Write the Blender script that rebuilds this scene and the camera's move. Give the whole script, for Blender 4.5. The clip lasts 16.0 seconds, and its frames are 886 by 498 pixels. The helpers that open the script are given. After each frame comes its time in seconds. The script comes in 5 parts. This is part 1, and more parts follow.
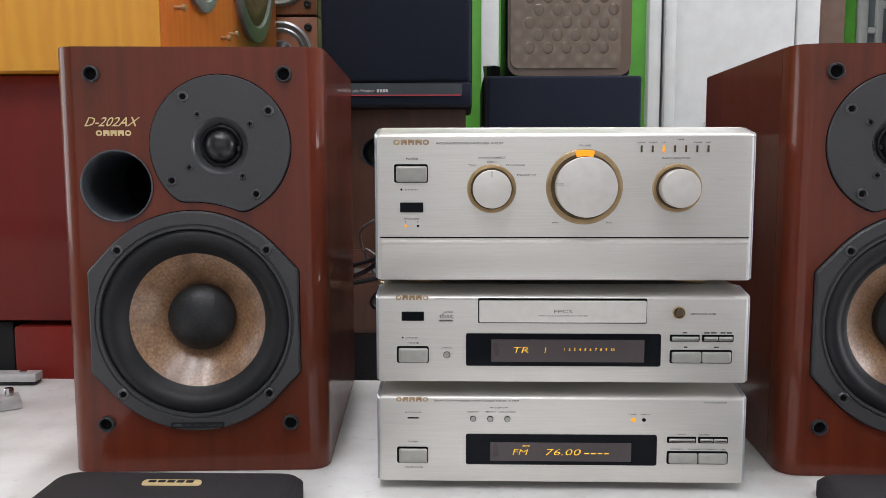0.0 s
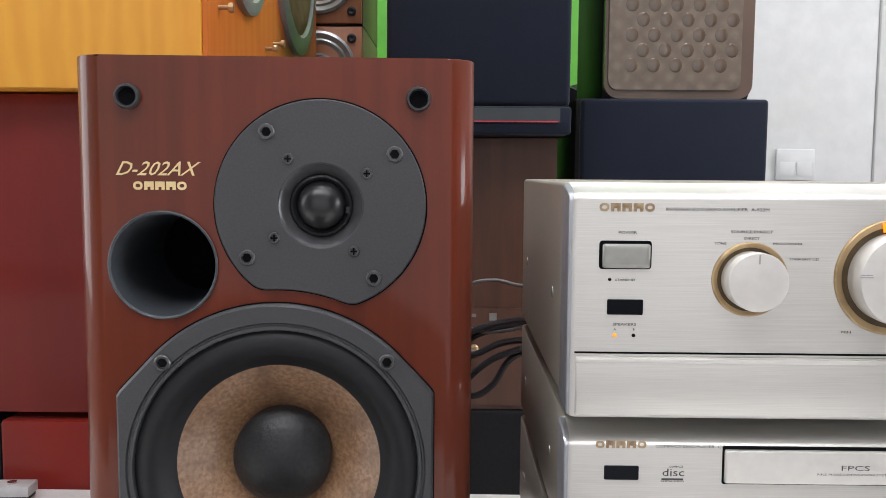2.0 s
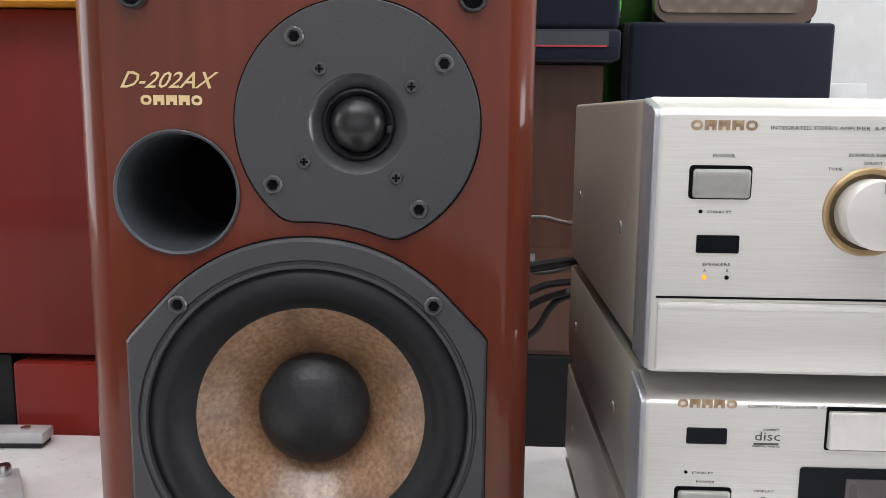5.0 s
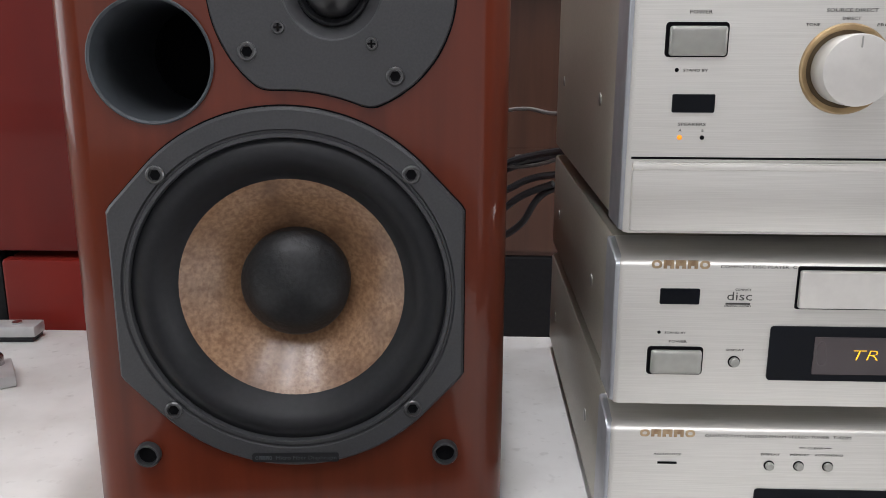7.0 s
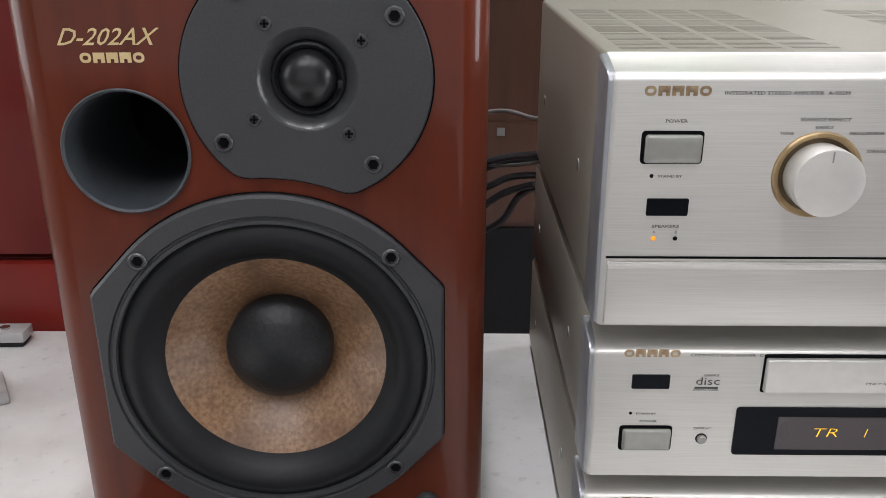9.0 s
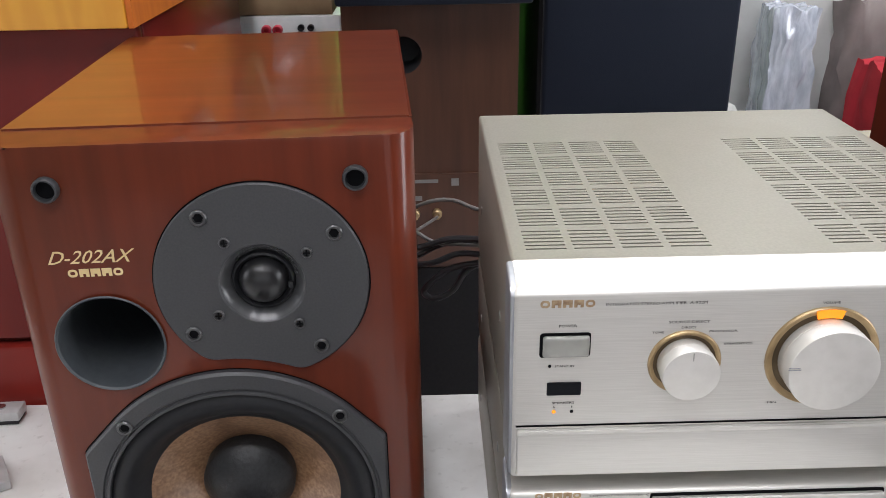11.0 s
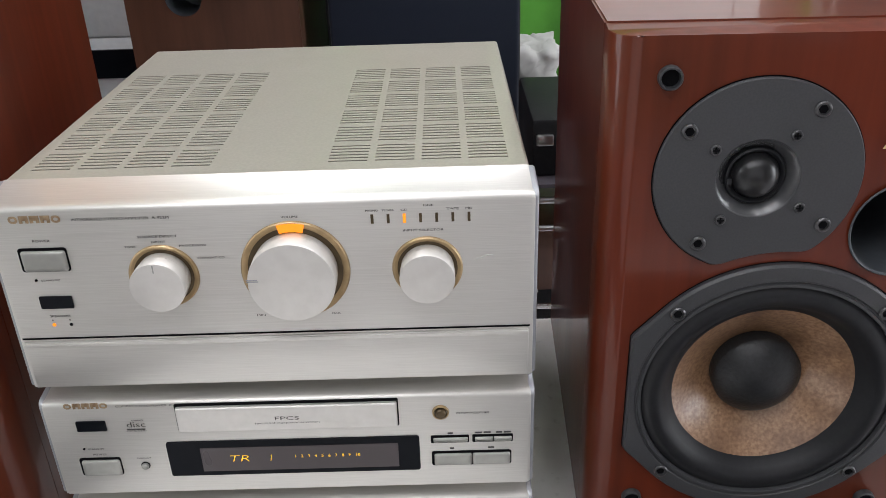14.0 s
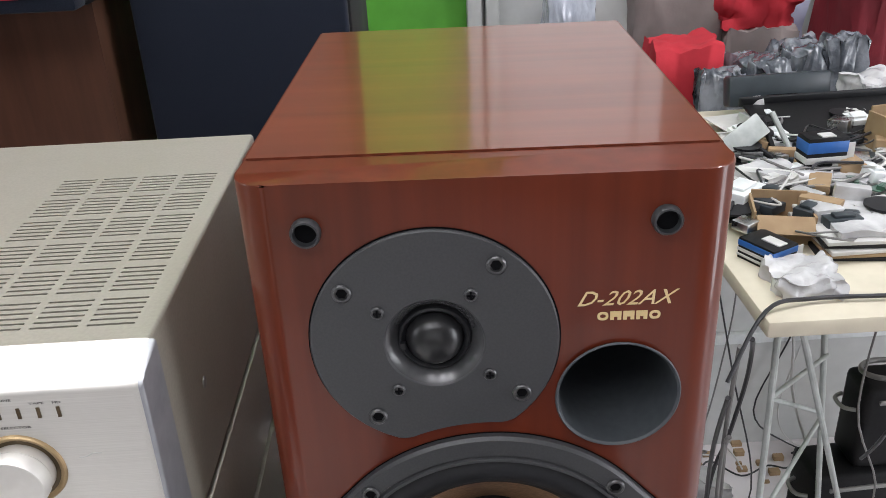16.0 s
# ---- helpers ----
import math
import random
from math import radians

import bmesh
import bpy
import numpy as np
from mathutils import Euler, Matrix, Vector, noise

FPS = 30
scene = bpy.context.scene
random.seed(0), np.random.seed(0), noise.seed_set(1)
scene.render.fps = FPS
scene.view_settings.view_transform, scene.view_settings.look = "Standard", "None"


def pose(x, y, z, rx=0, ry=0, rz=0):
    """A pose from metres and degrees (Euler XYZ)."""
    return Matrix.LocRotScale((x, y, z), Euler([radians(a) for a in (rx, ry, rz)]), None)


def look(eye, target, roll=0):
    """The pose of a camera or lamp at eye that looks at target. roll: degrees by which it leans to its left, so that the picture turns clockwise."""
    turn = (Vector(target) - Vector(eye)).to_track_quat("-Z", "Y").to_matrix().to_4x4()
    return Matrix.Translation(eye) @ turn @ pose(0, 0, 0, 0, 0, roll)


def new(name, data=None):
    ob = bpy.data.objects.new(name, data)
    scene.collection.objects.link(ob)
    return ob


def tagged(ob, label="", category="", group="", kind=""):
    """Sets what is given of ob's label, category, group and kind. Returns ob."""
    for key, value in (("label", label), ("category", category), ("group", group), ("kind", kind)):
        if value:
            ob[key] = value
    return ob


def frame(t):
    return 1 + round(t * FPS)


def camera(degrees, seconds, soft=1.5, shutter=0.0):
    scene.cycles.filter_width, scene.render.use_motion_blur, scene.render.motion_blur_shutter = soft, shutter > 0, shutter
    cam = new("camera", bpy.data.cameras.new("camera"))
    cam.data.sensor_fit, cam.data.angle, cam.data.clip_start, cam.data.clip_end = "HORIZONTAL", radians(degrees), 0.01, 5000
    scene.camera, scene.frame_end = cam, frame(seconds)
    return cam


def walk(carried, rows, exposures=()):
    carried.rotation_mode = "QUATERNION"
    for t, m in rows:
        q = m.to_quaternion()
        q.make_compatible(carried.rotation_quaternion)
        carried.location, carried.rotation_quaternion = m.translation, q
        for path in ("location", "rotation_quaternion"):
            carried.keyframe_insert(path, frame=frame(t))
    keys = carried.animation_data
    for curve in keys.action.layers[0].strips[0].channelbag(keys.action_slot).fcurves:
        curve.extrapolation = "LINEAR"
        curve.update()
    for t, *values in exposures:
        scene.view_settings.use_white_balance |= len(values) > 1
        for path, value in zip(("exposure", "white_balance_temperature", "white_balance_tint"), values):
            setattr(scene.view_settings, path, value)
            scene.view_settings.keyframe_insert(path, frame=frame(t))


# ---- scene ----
cam = camera(55.0, 16.0, soft=0.75)
PATH = [
    (0, (-0.071, -0.633, 1.006), (-0.124, 1.355, 0.7885), -0.1),
    (0.5, (-0.12, -0.55, 1.01), (-0.1851, 1.438, 0.8007), -0.2),
    (1, (-0.16, -0.487, 1.015), (-0.219, 1.502, 0.8146), 0.1),
    (1.5, (-0.186, -0.442, 1.024), (-0.2231, 1.549, 0.8353), 0.3),
    (2, (-0.194, -0.408, 1.032), (-0.2191, 1.584, 0.8526), 0.4),
    (2.5, (-0.202, -0.384, 1.035), (-0.2281, 1.608, 0.8647), 0.7),
    (3, (-0.21, -0.37, 1.042), (-0.2651, 1.622, 0.8679), 0.6),
    (3.5, (-0.211, -0.355, 1.034), (-0.2817, 1.635, 0.8461), 0.6),
    (3.7, (-0.209, -0.351, 1.031), (-0.2847, 1.638, 0.8281), 0.7),
    (5.8, (-0.211, -0.348, 1.009), (-0.2846, 1.615, 0.6308), 0.5),
    (6, (-0.207, -0.354, 1.005), (-0.29, 1.608, 0.6124), 0.45),
    (6.5, (-0.204, -0.354, 0.998), (-0.2637, 1.598, 0.5612), 0.4),
    (7, (-0.202, -0.354, 0.995), (-0.2622, 1.586, 0.5044), 0.2),
    (7.5, (-0.203, -0.356, 0.988), (-0.2536, 1.573, 0.4542), 0.3),
    (8, (-0.203, -0.36, 0.989), (-0.2387, 1.557, 0.4143), 0.5),
    (8.5, (-0.204, -0.348, 1.035), (-0.2265, 1.554, 0.4097), 0.5),
    (9, (-0.2, -0.337, 1.077), (-0.2224, 1.535, 0.3648), 0.0),
    (9.2, (-0.2, -0.333, 1.096), (-0.2219, 1.528, 0.361), 0.0),
    (11.3, (-0.162, -0.367, 1.214), (-0.1326, 1.445, 0.3663), -1.0),
    (11.5, (-0.139, -0.37, 1.215), (-0.135, 1.433, 0.348), -1.7),
    (12, (-0.08, -0.369, 1.195), (-0.07373, 1.425, 0.3124), -1.9),
    (12.5, (-0.037, -0.382, 1.186), (-0.02915, 1.403, 0.2845), -1.4),
    (13, (0.01, -0.391, 1.185), (0.01212, 1.39, 0.2731), -1.2),
    (13.5, (0.049, -0.392, 1.185), (0.03887, 1.392, 0.2758), -1.5),
    (14, (0.097, -0.388, 1.191), (0.07993, 1.393, 0.281), -1.9),
    (14.5, (0.15, -0.375, 1.195), (0.1503, 1.41, 0.2915), -2.2),
    (15, (0.201, -0.347, 1.2), (0.2001, 1.441, 0.3028), -2.7),
    (15.5, (0.234, -0.314, 1.212), (0.2464, 1.475, 0.3191), -2.6),
    (16, (0.261, -0.287, 1.216), (0.2917, 1.507, 0.331), -2.8),
]
EXPOSURE = [(0, -0.07), (0.5, -0.08), (1, -0.02), (2, 0.26), (2.5, 0.34), (3, 0.37), (3.7, 0.38), (5.8, 0.08), (6.2, 0.02), (7.5, -0.11), (8.2, -0.16), (9.2, -0.18), (11.3, -0.02), (13, -0.20), (14.5, -0.12), (15, -0.10), (16, -0.05)]
walk(cam, [(t, look(eye, target, roll)) for t, eye, target, roll in PATH], [(t, ev, 6350, 14) for t, ev in EXPOSURE])


# ---------------------------------------------------------------- light
world = bpy.data.worlds.new("sky")
scene.world = world
world.use_nodes = True
_wn = world.node_tree
_sky = _wn.nodes.new("ShaderNodeTexSky")
_sky.sky_type, _sky.sun_disc, _sky.sun_elevation, _sky.sun_rotation = "NISHITA", False, radians(50), radians(200)
_bg = _wn.nodes["Background"]
_bg.inputs["Strength"].default_value = 0.1
_wn.links.new(_sky.outputs[0], _bg.inputs[0])


def area_lamp(name, eye, target, sx, sy, power, color):
    d = bpy.data.lights.new(name, "AREA")
    d.shape, d.size, d.size_y, d.energy, d.color = "RECTANGLE", sx, sy, power, color
    ob = new(name, d)
    ob.matrix_world = look(eye, target)
    return tagged(ob, kind="structure")


# daylight through the open shop front behind the camera and the side window
area_lamp("shopfront_daylight", (-0.2, -2.93, 1.55), (-0.2, 0, 1.45), 3.4, 2.0, 15, (0.95, 0.98, 1.0))
area_lamp("side_window_daylight", (-2.93, 0.1, 1.75), (0, 0.1, 1.5), 1.7, 1.5, 25, (0.95, 0.98, 1.0))
# unseen fill before the closed east wall, added to brighten the bench floor
area_lamp("east_fill_lamp", (3.43, -0.3, 1.05), (0.95, 1.0, 0.45), 1.7, 1.9, 74, (0.95, 0.98, 1.0))
# ceiling tubes, out of view; those beyond y = 0 added to light tops and bench
TUBES = [(-1.0, -1.2, 12), (-0.3, -1.2, 12), (0.45, -1.2, 8), (-0.25, 0.45, 19), (0.55, 0.45, 8), (0.55, 2.1, 18), (1.5, 0.6, 22)]
for tx, ty, tw in TUBES:
    area_lamp("tube_light", (tx, ty, 2.80), (tx, ty, 0), 0.10, 1.15, tw, (0.98, 0.985, 1.0))

# ---------------------------------------------------------------- materials
def mat(name, c1, c2=None, rough=0.5, metal=0.0, scale=40.0, stretch=(1, 1, 1), bump=0.0, coat=0.0, detail=6.0, spec=0.5,
        stain=None, stain_scale=6.0, stain_amount=0.25, rough_var=0.1, spread=(0.35, 0.65), coat_rough=0.06, sheen=0.0):
    m = bpy.data.materials.new(name)
    m.use_nodes = True
    n, l = m.node_tree.nodes, m.node_tree.links
    b = n["Principled BSDF"]
    c2 = c2 or tuple(0.82 * c for c in c1)
    co = n.new("ShaderNodeTexCoord")
    mp = n.new("ShaderNodeMapping")
    mp.inputs["Scale"].default_value = stretch
    l.new(co.outputs["Object"], mp.inputs[0])
    no = n.new("ShaderNodeTexNoise")
    no.inputs["Scale"].default_value, no.inputs["Detail"].default_value = scale, detail
    l.new(mp.outputs[0], no.inputs["Vector"])
    ra = n.new("ShaderNodeMapRange")
    ra.inputs["From Min"].default_value, ra.inputs["From Max"].default_value = spread
    l.new(no.outputs["Fac"], ra.inputs["Value"])
    mx = n.new("ShaderNodeMix")
    mx.data_type = "RGBA"
    mx.inputs["A"].default_value, mx.inputs["B"].default_value = (*c1, 1), (*c2, 1)
    l.new(ra.outputs[0], mx.inputs["Factor"])
    out = mx.outputs["Result"]
    n2 = n.new("ShaderNodeTexNoise")
    n2.inputs["Scale"].default_value, n2.inputs["Detail"].default_value = stain_scale, 4.0
    l.new(co.outputs["Object"], n2.inputs["Vector"])
    r2 = n.new("ShaderNodeMapRange")
    r2.inputs["From Min"].default_value, r2.inputs["From Max"].default_value = 0.45, 0.75
    r2.inputs["To Max"].default_value = stain_amount
    l.new(n2.outputs["Fac"], r2.inputs["Value"])
    mx2 = n.new("ShaderNodeMix")
    mx2.data_type = "RGBA"
    mx2.inputs["B"].default_value = (*(stain or tuple(0.6 * c for c in c1)), 1)
    l.new(out, mx2.inputs["A"])
    l.new(r2.outputs[0], mx2.inputs["Factor"])
    l.new(mx2.outputs["Result"], b.inputs["Base Color"])
    rr = n.new("ShaderNodeMapRange")
    rr.inputs["To Min"].default_value, rr.inputs["To Max"].default_value = max(0.02, rough - rough_var), min(1, rough + rough_var)
    l.new(n2.outputs["Fac"], rr.inputs["Value"])
    l.new(rr.outputs[0], b.inputs["Roughness"])
    b.inputs["Metallic"].default_value = metal
    b.inputs["Specular IOR Level"].default_value = spec
    b.inputs["Coat Weight"].default_value, b.inputs["Coat Roughness"].default_value = coat, coat_rough
    b.inputs["Sheen Weight"].default_value = sheen
    if bump:
        bu = n.new("ShaderNodeBump")
        bu.inputs["Strength"].default_value, bu.inputs["Distance"].default_value = 1.0, bump
        l.new(no.outputs["Fac"], bu.inputs["Height"])
        l.new(bu.outputs[0], b.inputs["Normal"])
    return m


def glow(name, c, strength):
    m = bpy.data.materials.new(name)
    m.use_nodes = True
    b = m.node_tree.nodes["Principled BSDF"]
    b.inputs["Base Color"].default_value = (*c, 1)
    b.inputs["Emission Color"].default_value = (*c, 1)
    b.inputs["Emission Strength"].default_value = strength
    return m


def weave(name, c1, c2, size, bump, rough=0.9, turn=0.0, bend=1.5):
    """Cloth: two crossed wave patterns."""
    m = bpy.data.materials.new(name)
    m.use_nodes = True
    n, l = m.node_tree.nodes, m.node_tree.links
    b = n["Principled BSDF"]
    co = n.new("ShaderNodeTexCoord")
    tm = n.new("ShaderNodeMapping")
    tm.inputs["Rotation"].default_value = (0, radians(turn), 0)
    l.new(co.outputs["Object"], tm.inputs[0])
    w = []
    for ax in ("X", "Z"):
        t = n.new("ShaderNodeTexWave")
        t.bands_direction = ax
        t.inputs["Scale"].default_value, t.inputs["Distortion"].default_value = size, bend
        t.inputs["Detail Scale"].default_value = 3.0
        l.new(tm.outputs[0], t.inputs["Vector"])
        w.append(t)
    mu = n.new("ShaderNodeMath")
    mu.operation = "MULTIPLY"
    l.new(w[0].outputs["Fac"], mu.inputs[0])
    l.new(w[1].outputs["Fac"], mu.inputs[1])
    no = n.new("ShaderNodeTexNoise")
    no.inputs["Scale"].default_value = 9.0
    l.new(co.outputs["Object"], no.inputs["Vector"])
    ad = n.new("ShaderNodeMath")
    ad.operation = "ADD"
    l.new(mu.outputs[0], ad.inputs[0])
    l.new(no.outputs["Fac"], ad.inputs[1])
    mr = n.new("ShaderNodeMapRange")
    mr.inputs["From Min"].default_value, mr.inputs["From Max"].default_value = 0.3, 1.4
    l.new(ad.outputs[0], mr.inputs["Value"])
    mx = n.new("ShaderNodeMix")
    mx.data_type = "RGBA"
    mx.inputs["A"].default_value, mx.inputs["B"].default_value = (*c1, 1), (*c2, 1)
    l.new(mr.outputs[0], mx.inputs["Factor"])
    st = n.new("ShaderNodeTexNoise")
    st.inputs["Scale"].default_value, st.inputs["Detail"].default_value, st.inputs["Roughness"].default_value = 55.0, 8.0, 0.7
    l.new(co.outputs["Object"], st.inputs["Vector"])
    sr = n.new("ShaderNodeMapRange")
    sr.inputs["From Min"].default_value, sr.inputs["From Max"].default_value, sr.inputs["To Max"].default_value = 0.48, 0.72, 0.55
    l.new(st.outputs["Fac"], sr.inputs["Value"])
    sm = n.new("ShaderNodeMix")
    sm.data_type = "RGBA"
    sm.inputs["B"].default_value = (*(0.6 * c for c in c1), 1)
    l.new(mx.outputs["Result"], sm.inputs["A"])
    l.new(sr.outputs[0], sm.inputs["Factor"])
    l.new(sm.outputs["Result"], b.inputs["Base Color"])
    b.inputs["Roughness"].default_value = rough
    bu = n.new("ShaderNodeBump")
    bu.inputs["Distance"].default_value = bump
    l.new(mu.outputs[0], bu.inputs["Height"])
    l.new(bu.outputs[0], b.inputs["Normal"])
    return m


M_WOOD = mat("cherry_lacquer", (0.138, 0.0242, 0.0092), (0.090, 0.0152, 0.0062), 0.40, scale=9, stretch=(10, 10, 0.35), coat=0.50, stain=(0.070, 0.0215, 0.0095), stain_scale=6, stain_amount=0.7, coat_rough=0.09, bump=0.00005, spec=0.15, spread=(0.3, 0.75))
# same lacquer, painted lighter and more orange for light reflected on the tops
M_WOODLIT = mat("cherry_lacquer_lit", (0.182, 0.0365, 0.0115), (0.122, 0.022, 0.0075), 0.3, scale=9, stretch=(0.35, 10, 10), coat=1.0, stain=(0.1, 0.02, 0.008), stain_scale=7, stain_amount=0.4, coat_rough=0.075, bump=0.00005, spread=(0.3, 0.75))
M_PLATE = mat("driver_plate_grey", (0.049, 0.050, 0.0535), (0.040, 0.041, 0.044), 0.46, scale=900, bump=0.00004, stain_amount=0.2)
M_WAVE = mat("waveguide_satin", (0.060, 0.061, 0.064), (0.052, 0.053, 0.056), 0.26, scale=300, spec=0.9)
M_RUBBER = mat("rubber_black", (0.012, 0.0125, 0.015), (0.009, 0.0095, 0.011), 0.5, scale=300, bump=0.00003, spec=0.35)
M_CONE = mat("paper_fibre_cone", (0.385, 0.228, 0.128), (0.225, 0.118, 0.060), 0.34, scale=430, detail=5, coat=1.0, coat_rough=0.24, bump=0.00016, stain=(0.13, 0.064, 0.034), stain_scale=46, stain_amount=0.75, spread=(0.34, 0.66))
M_CAP = mat("dust_cap_black", (0.022, 0.023, 0.025), (0.012, 0.013, 0.014), 0.40, scale=420, bump=0.00035, spec=0.4)
M_DOME = mat("tweeter_dome", (0.012, 0.012, 0.013), (0.015, 0.015, 0.016), 0.30, scale=200, spec=0.5)
M_SCREW = mat("screw_dark", (0.125, 0.125, 0.127), (0.085, 0.085, 0.087), 0.34, metal=0.7, scale=300)
M_PEG = mat("socket_rubber", (0.040, 0.042, 0.045), (0.030, 0.031, 0.033), 0.45, scale=300)
# near-black that paints shade into hollows and gaps; also colours black fittings
M_HOLE = mat("black_and_hollow_shade", (0.006, 0.006, 0.007), (0.004, 0.004, 0.005), 0.8, spec=0.06)
M_PORT = mat("port_tube_grey", (0.060, 0.068, 0.076), (0.050, 0.056, 0.063), 0.55, scale=200)
M_GOLD = mat("gold_print", (0.80, 0.62, 0.33), (0.70, 0.53, 0.26), 0.4, metal=0.25, scale=120)
M_GOLDRING = mat("gold_ring", (0.50, 0.365, 0.205), (0.40, 0.285, 0.155), 0.38, metal=0.75, scale=120)
M_BRONZE = mat("dark_bronze", (0.105, 0.075, 0.040), (0.075, 0.052, 0.028), 0.42, metal=0.6, scale=120)
M_ALU = mat("brushed_champagne_alu", (0.690, 0.674, 0.637), (0.618, 0.603, 0.566), 0.41, metal=0.75, scale=90, stretch=(0.4, 45, 45), bump=0.00002, stain=(0.67, 0.648, 0.616), stain_scale=5, stain_amount=0.3, rough_var=0.06)
M_ALUB = mat("satin_alu_knob", (0.70, 0.68, 0.645), (0.655, 0.635, 0.60), 0.48, metal=0.6, scale=150, rough_var=0.03)
M_BUTTON = mat("button_grey_green", (0.36, 0.36, 0.33), (0.32, 0.32, 0.295), 0.35, metal=0.4, scale=150)
M_TRIM = mat("trim_grey", (0.40, 0.41, 0.435), (0.34, 0.35, 0.375), 0.35, metal=0.6, scale=100)
M_BODY = mat("champagne_steel", (0.455, 0.435, 0.37), (0.415, 0.397, 0.337), 0.42, metal=0.42, scale=600, bump=0.00001, stain=(0.35, 0.325, 0.25), stain_scale=7, stain_amount=0.5)
M_MARK = mat("engraved_bronze_mark", (0.30, 0.20, 0.12), (0.55, 0.42, 0.26), 0.35, metal=0.7, scale=260)
M_TEXT = mat("print_grey", (0.075, 0.070, 0.065), (0.06, 0.056, 0.052), 0.6)
M_TEXTL = mat("print_light", (0.6, 0.6, 0.6), (0.5, 0.5, 0.5), 0.6)
M_GLASS = mat("display_black", (0.008, 0.009, 0.012), (0.006, 0.007, 0.009), 0.1, scale=20, spec=0.07, rough_var=0.03)
M_SCREEN = mat("display_inner", (0.060, 0.047, 0.050), (0.050, 0.039, 0.042), 0.3, scale=20)
M_AMBER = glow("amber_segments", (1.0, 0.56, 0.02), 0.8)
M_AMBERL = glow("amber_lamp", (1.0, 0.30, 0.008), 0.70)
M_TABLE = mat("white_tabletop", (0.72, 0.715, 0.70), (0.46, 0.45, 0.43), 0.42, scale=120, detail=9, spread=(0.60, 0.86), stain=(0.42, 0.40, 0.37), stain_scale=16, stain_amount=0.5, bump=0.0001, rough_var=0.15)
M_STEEL = mat("steel_bright", (0.6, 0.6, 0.6), (0.45, 0.45, 0.45), 0.28, metal=1.0, scale=90)
M_BLOCK = mat("pale_cast_alloy", (0.62, 0.62, 0.62), (0.50, 0.50, 0.50), 0.4, metal=0.4, scale=60, stain=(0.3, 0.3, 0.3), stain_scale=40)
M_RED = mat("mahogany_red", (0.172, 0.0152, 0.0105), (0.128, 0.0115, 0.0085), 0.35, scale=8, stretch=(1.5, 1.5, 0.4), coat=0.12, stain_scale=3, spec=0.22)
def veneer(name, c1, c2, scale, rough, coat):
    """Flat-sawn veneer: bent growth rings over fine pores."""
    m = bpy.data.materials.new(name)
    m.use_nodes = True
    n, l = m.node_tree.nodes, m.node_tree.links
    b = n["Principled BSDF"]
    co = n.new("ShaderNodeTexCoord")
    mp = n.new("ShaderNodeMapping")
    mp.inputs["Scale"].default_value = (1.0, 1.0, 0.22)
    l.new(co.outputs["Object"], mp.inputs[0])
    w = n.new("ShaderNodeTexWave")
    w.wave_type = "RINGS"
    w.rings_direction = "Y"
    for k, v in (("Scale", scale), ("Distortion", 9.0), ("Detail", 3.5), ("Detail Scale", 1.3), ("Detail Roughness", 0.6)):
        w.inputs[k].default_value = v
    l.new(mp.outputs[0], w.inputs["Vector"])
    p = n.new("ShaderNodeTexNoise")
    p.inputs["Scale"].default_value, p.inputs["Detail"].default_value = 160.0, 4.0
    l.new(mp.outputs[0], p.inputs["Vector"])
    a = n.new("ShaderNodeMath")
    a.operation = "MULTIPLY_ADD"
    a.inputs[1].default_value = 0.35
    l.new(p.outputs["Fac"], a.inputs[0])
    l.new(w.outputs["Fac"], a.inputs[2])
    r = n.new("ShaderNodeMapRange")
    r.inputs["From Max"].default_value = 1.35
    l.new(a.outputs[0], r.inputs["Value"])
    x = n.new("ShaderNodeMix")
    x.data_type = "RGBA"
    x.inputs["A"].default_value, x.inputs["B"].default_value = (*c1, 1), (*c2, 1)
    l.new(r.outputs[0], x.inputs["Factor"])
    l.new(x.outputs["Result"], b.inputs["Base Color"])
    b.inputs["Roughness"].default_value, b.inputs["Coat Weight"].default_value, b.inputs["Coat Roughness"].default_value = rough, coat, 0.08
    return m


M_YELLOW = veneer("yellow_pine_veneer", (0.76, 0.365, 0.038), (0.69, 0.308, 0.029), 17.0, 0.4, 0.08)
M_ORANGE = mat("orange_baffle", (0.56, 0.155, 0.024), (0.47, 0.12, 0.019), 0.45, scale=12, stretch=(1, 6, 0.6), coat=0.03, spec=0.2)
M_PANE = mat("frosted_pane", (0.20, 0.23, 0.24), (0.14, 0.16, 0.17), 0.12, scale=9, spec=0.6)
M_SACK = mat("smoky_plastic_sack", (0.26, 0.28, 0.31), (0.06, 0.07, 0.085), 0.16, scale=22, detail=4, bump=0.012, coat=0.8, spread=(0.4, 0.6))
M_CONE2 = mat("far_cone_beige", (0.36, 0.25, 0.14), (0.28, 0.19, 0.10), 0.8, scale=60, spec=0.1)
M_RING2 = mat("far_ring_grey", (0.30, 0.30, 0.29), (0.25, 0.25, 0.24), 0.4, metal=0.4)
M_CHERRY2 = mat("small_speaker_cherry", (0.34, 0.13, 0.055), (0.27, 0.095, 0.04), 0.4, scale=16, stretch=(5, 5, 0.6))
M_NAVY = mat("navy_grille_cloth", (0.0115, 0.016, 0.029), (0.0075, 0.0105, 0.019), 0.9, scale=900, bump=0.0002, sheen=0.08, stain_amount=0.3, spec=0.2)
M_BLACK = mat("black_vinyl", (0.011, 0.011, 0.012), (0.007, 0.007, 0.008), 0.55, scale=200, bump=0.00005, spec=0.22)
M_BROWN = mat("walnut_vinyl", (0.106, 0.047, 0.028), (0.072, 0.032, 0.020), 0.42, scale=12, stretch=(6, 6, 0.5), stain_scale=5)
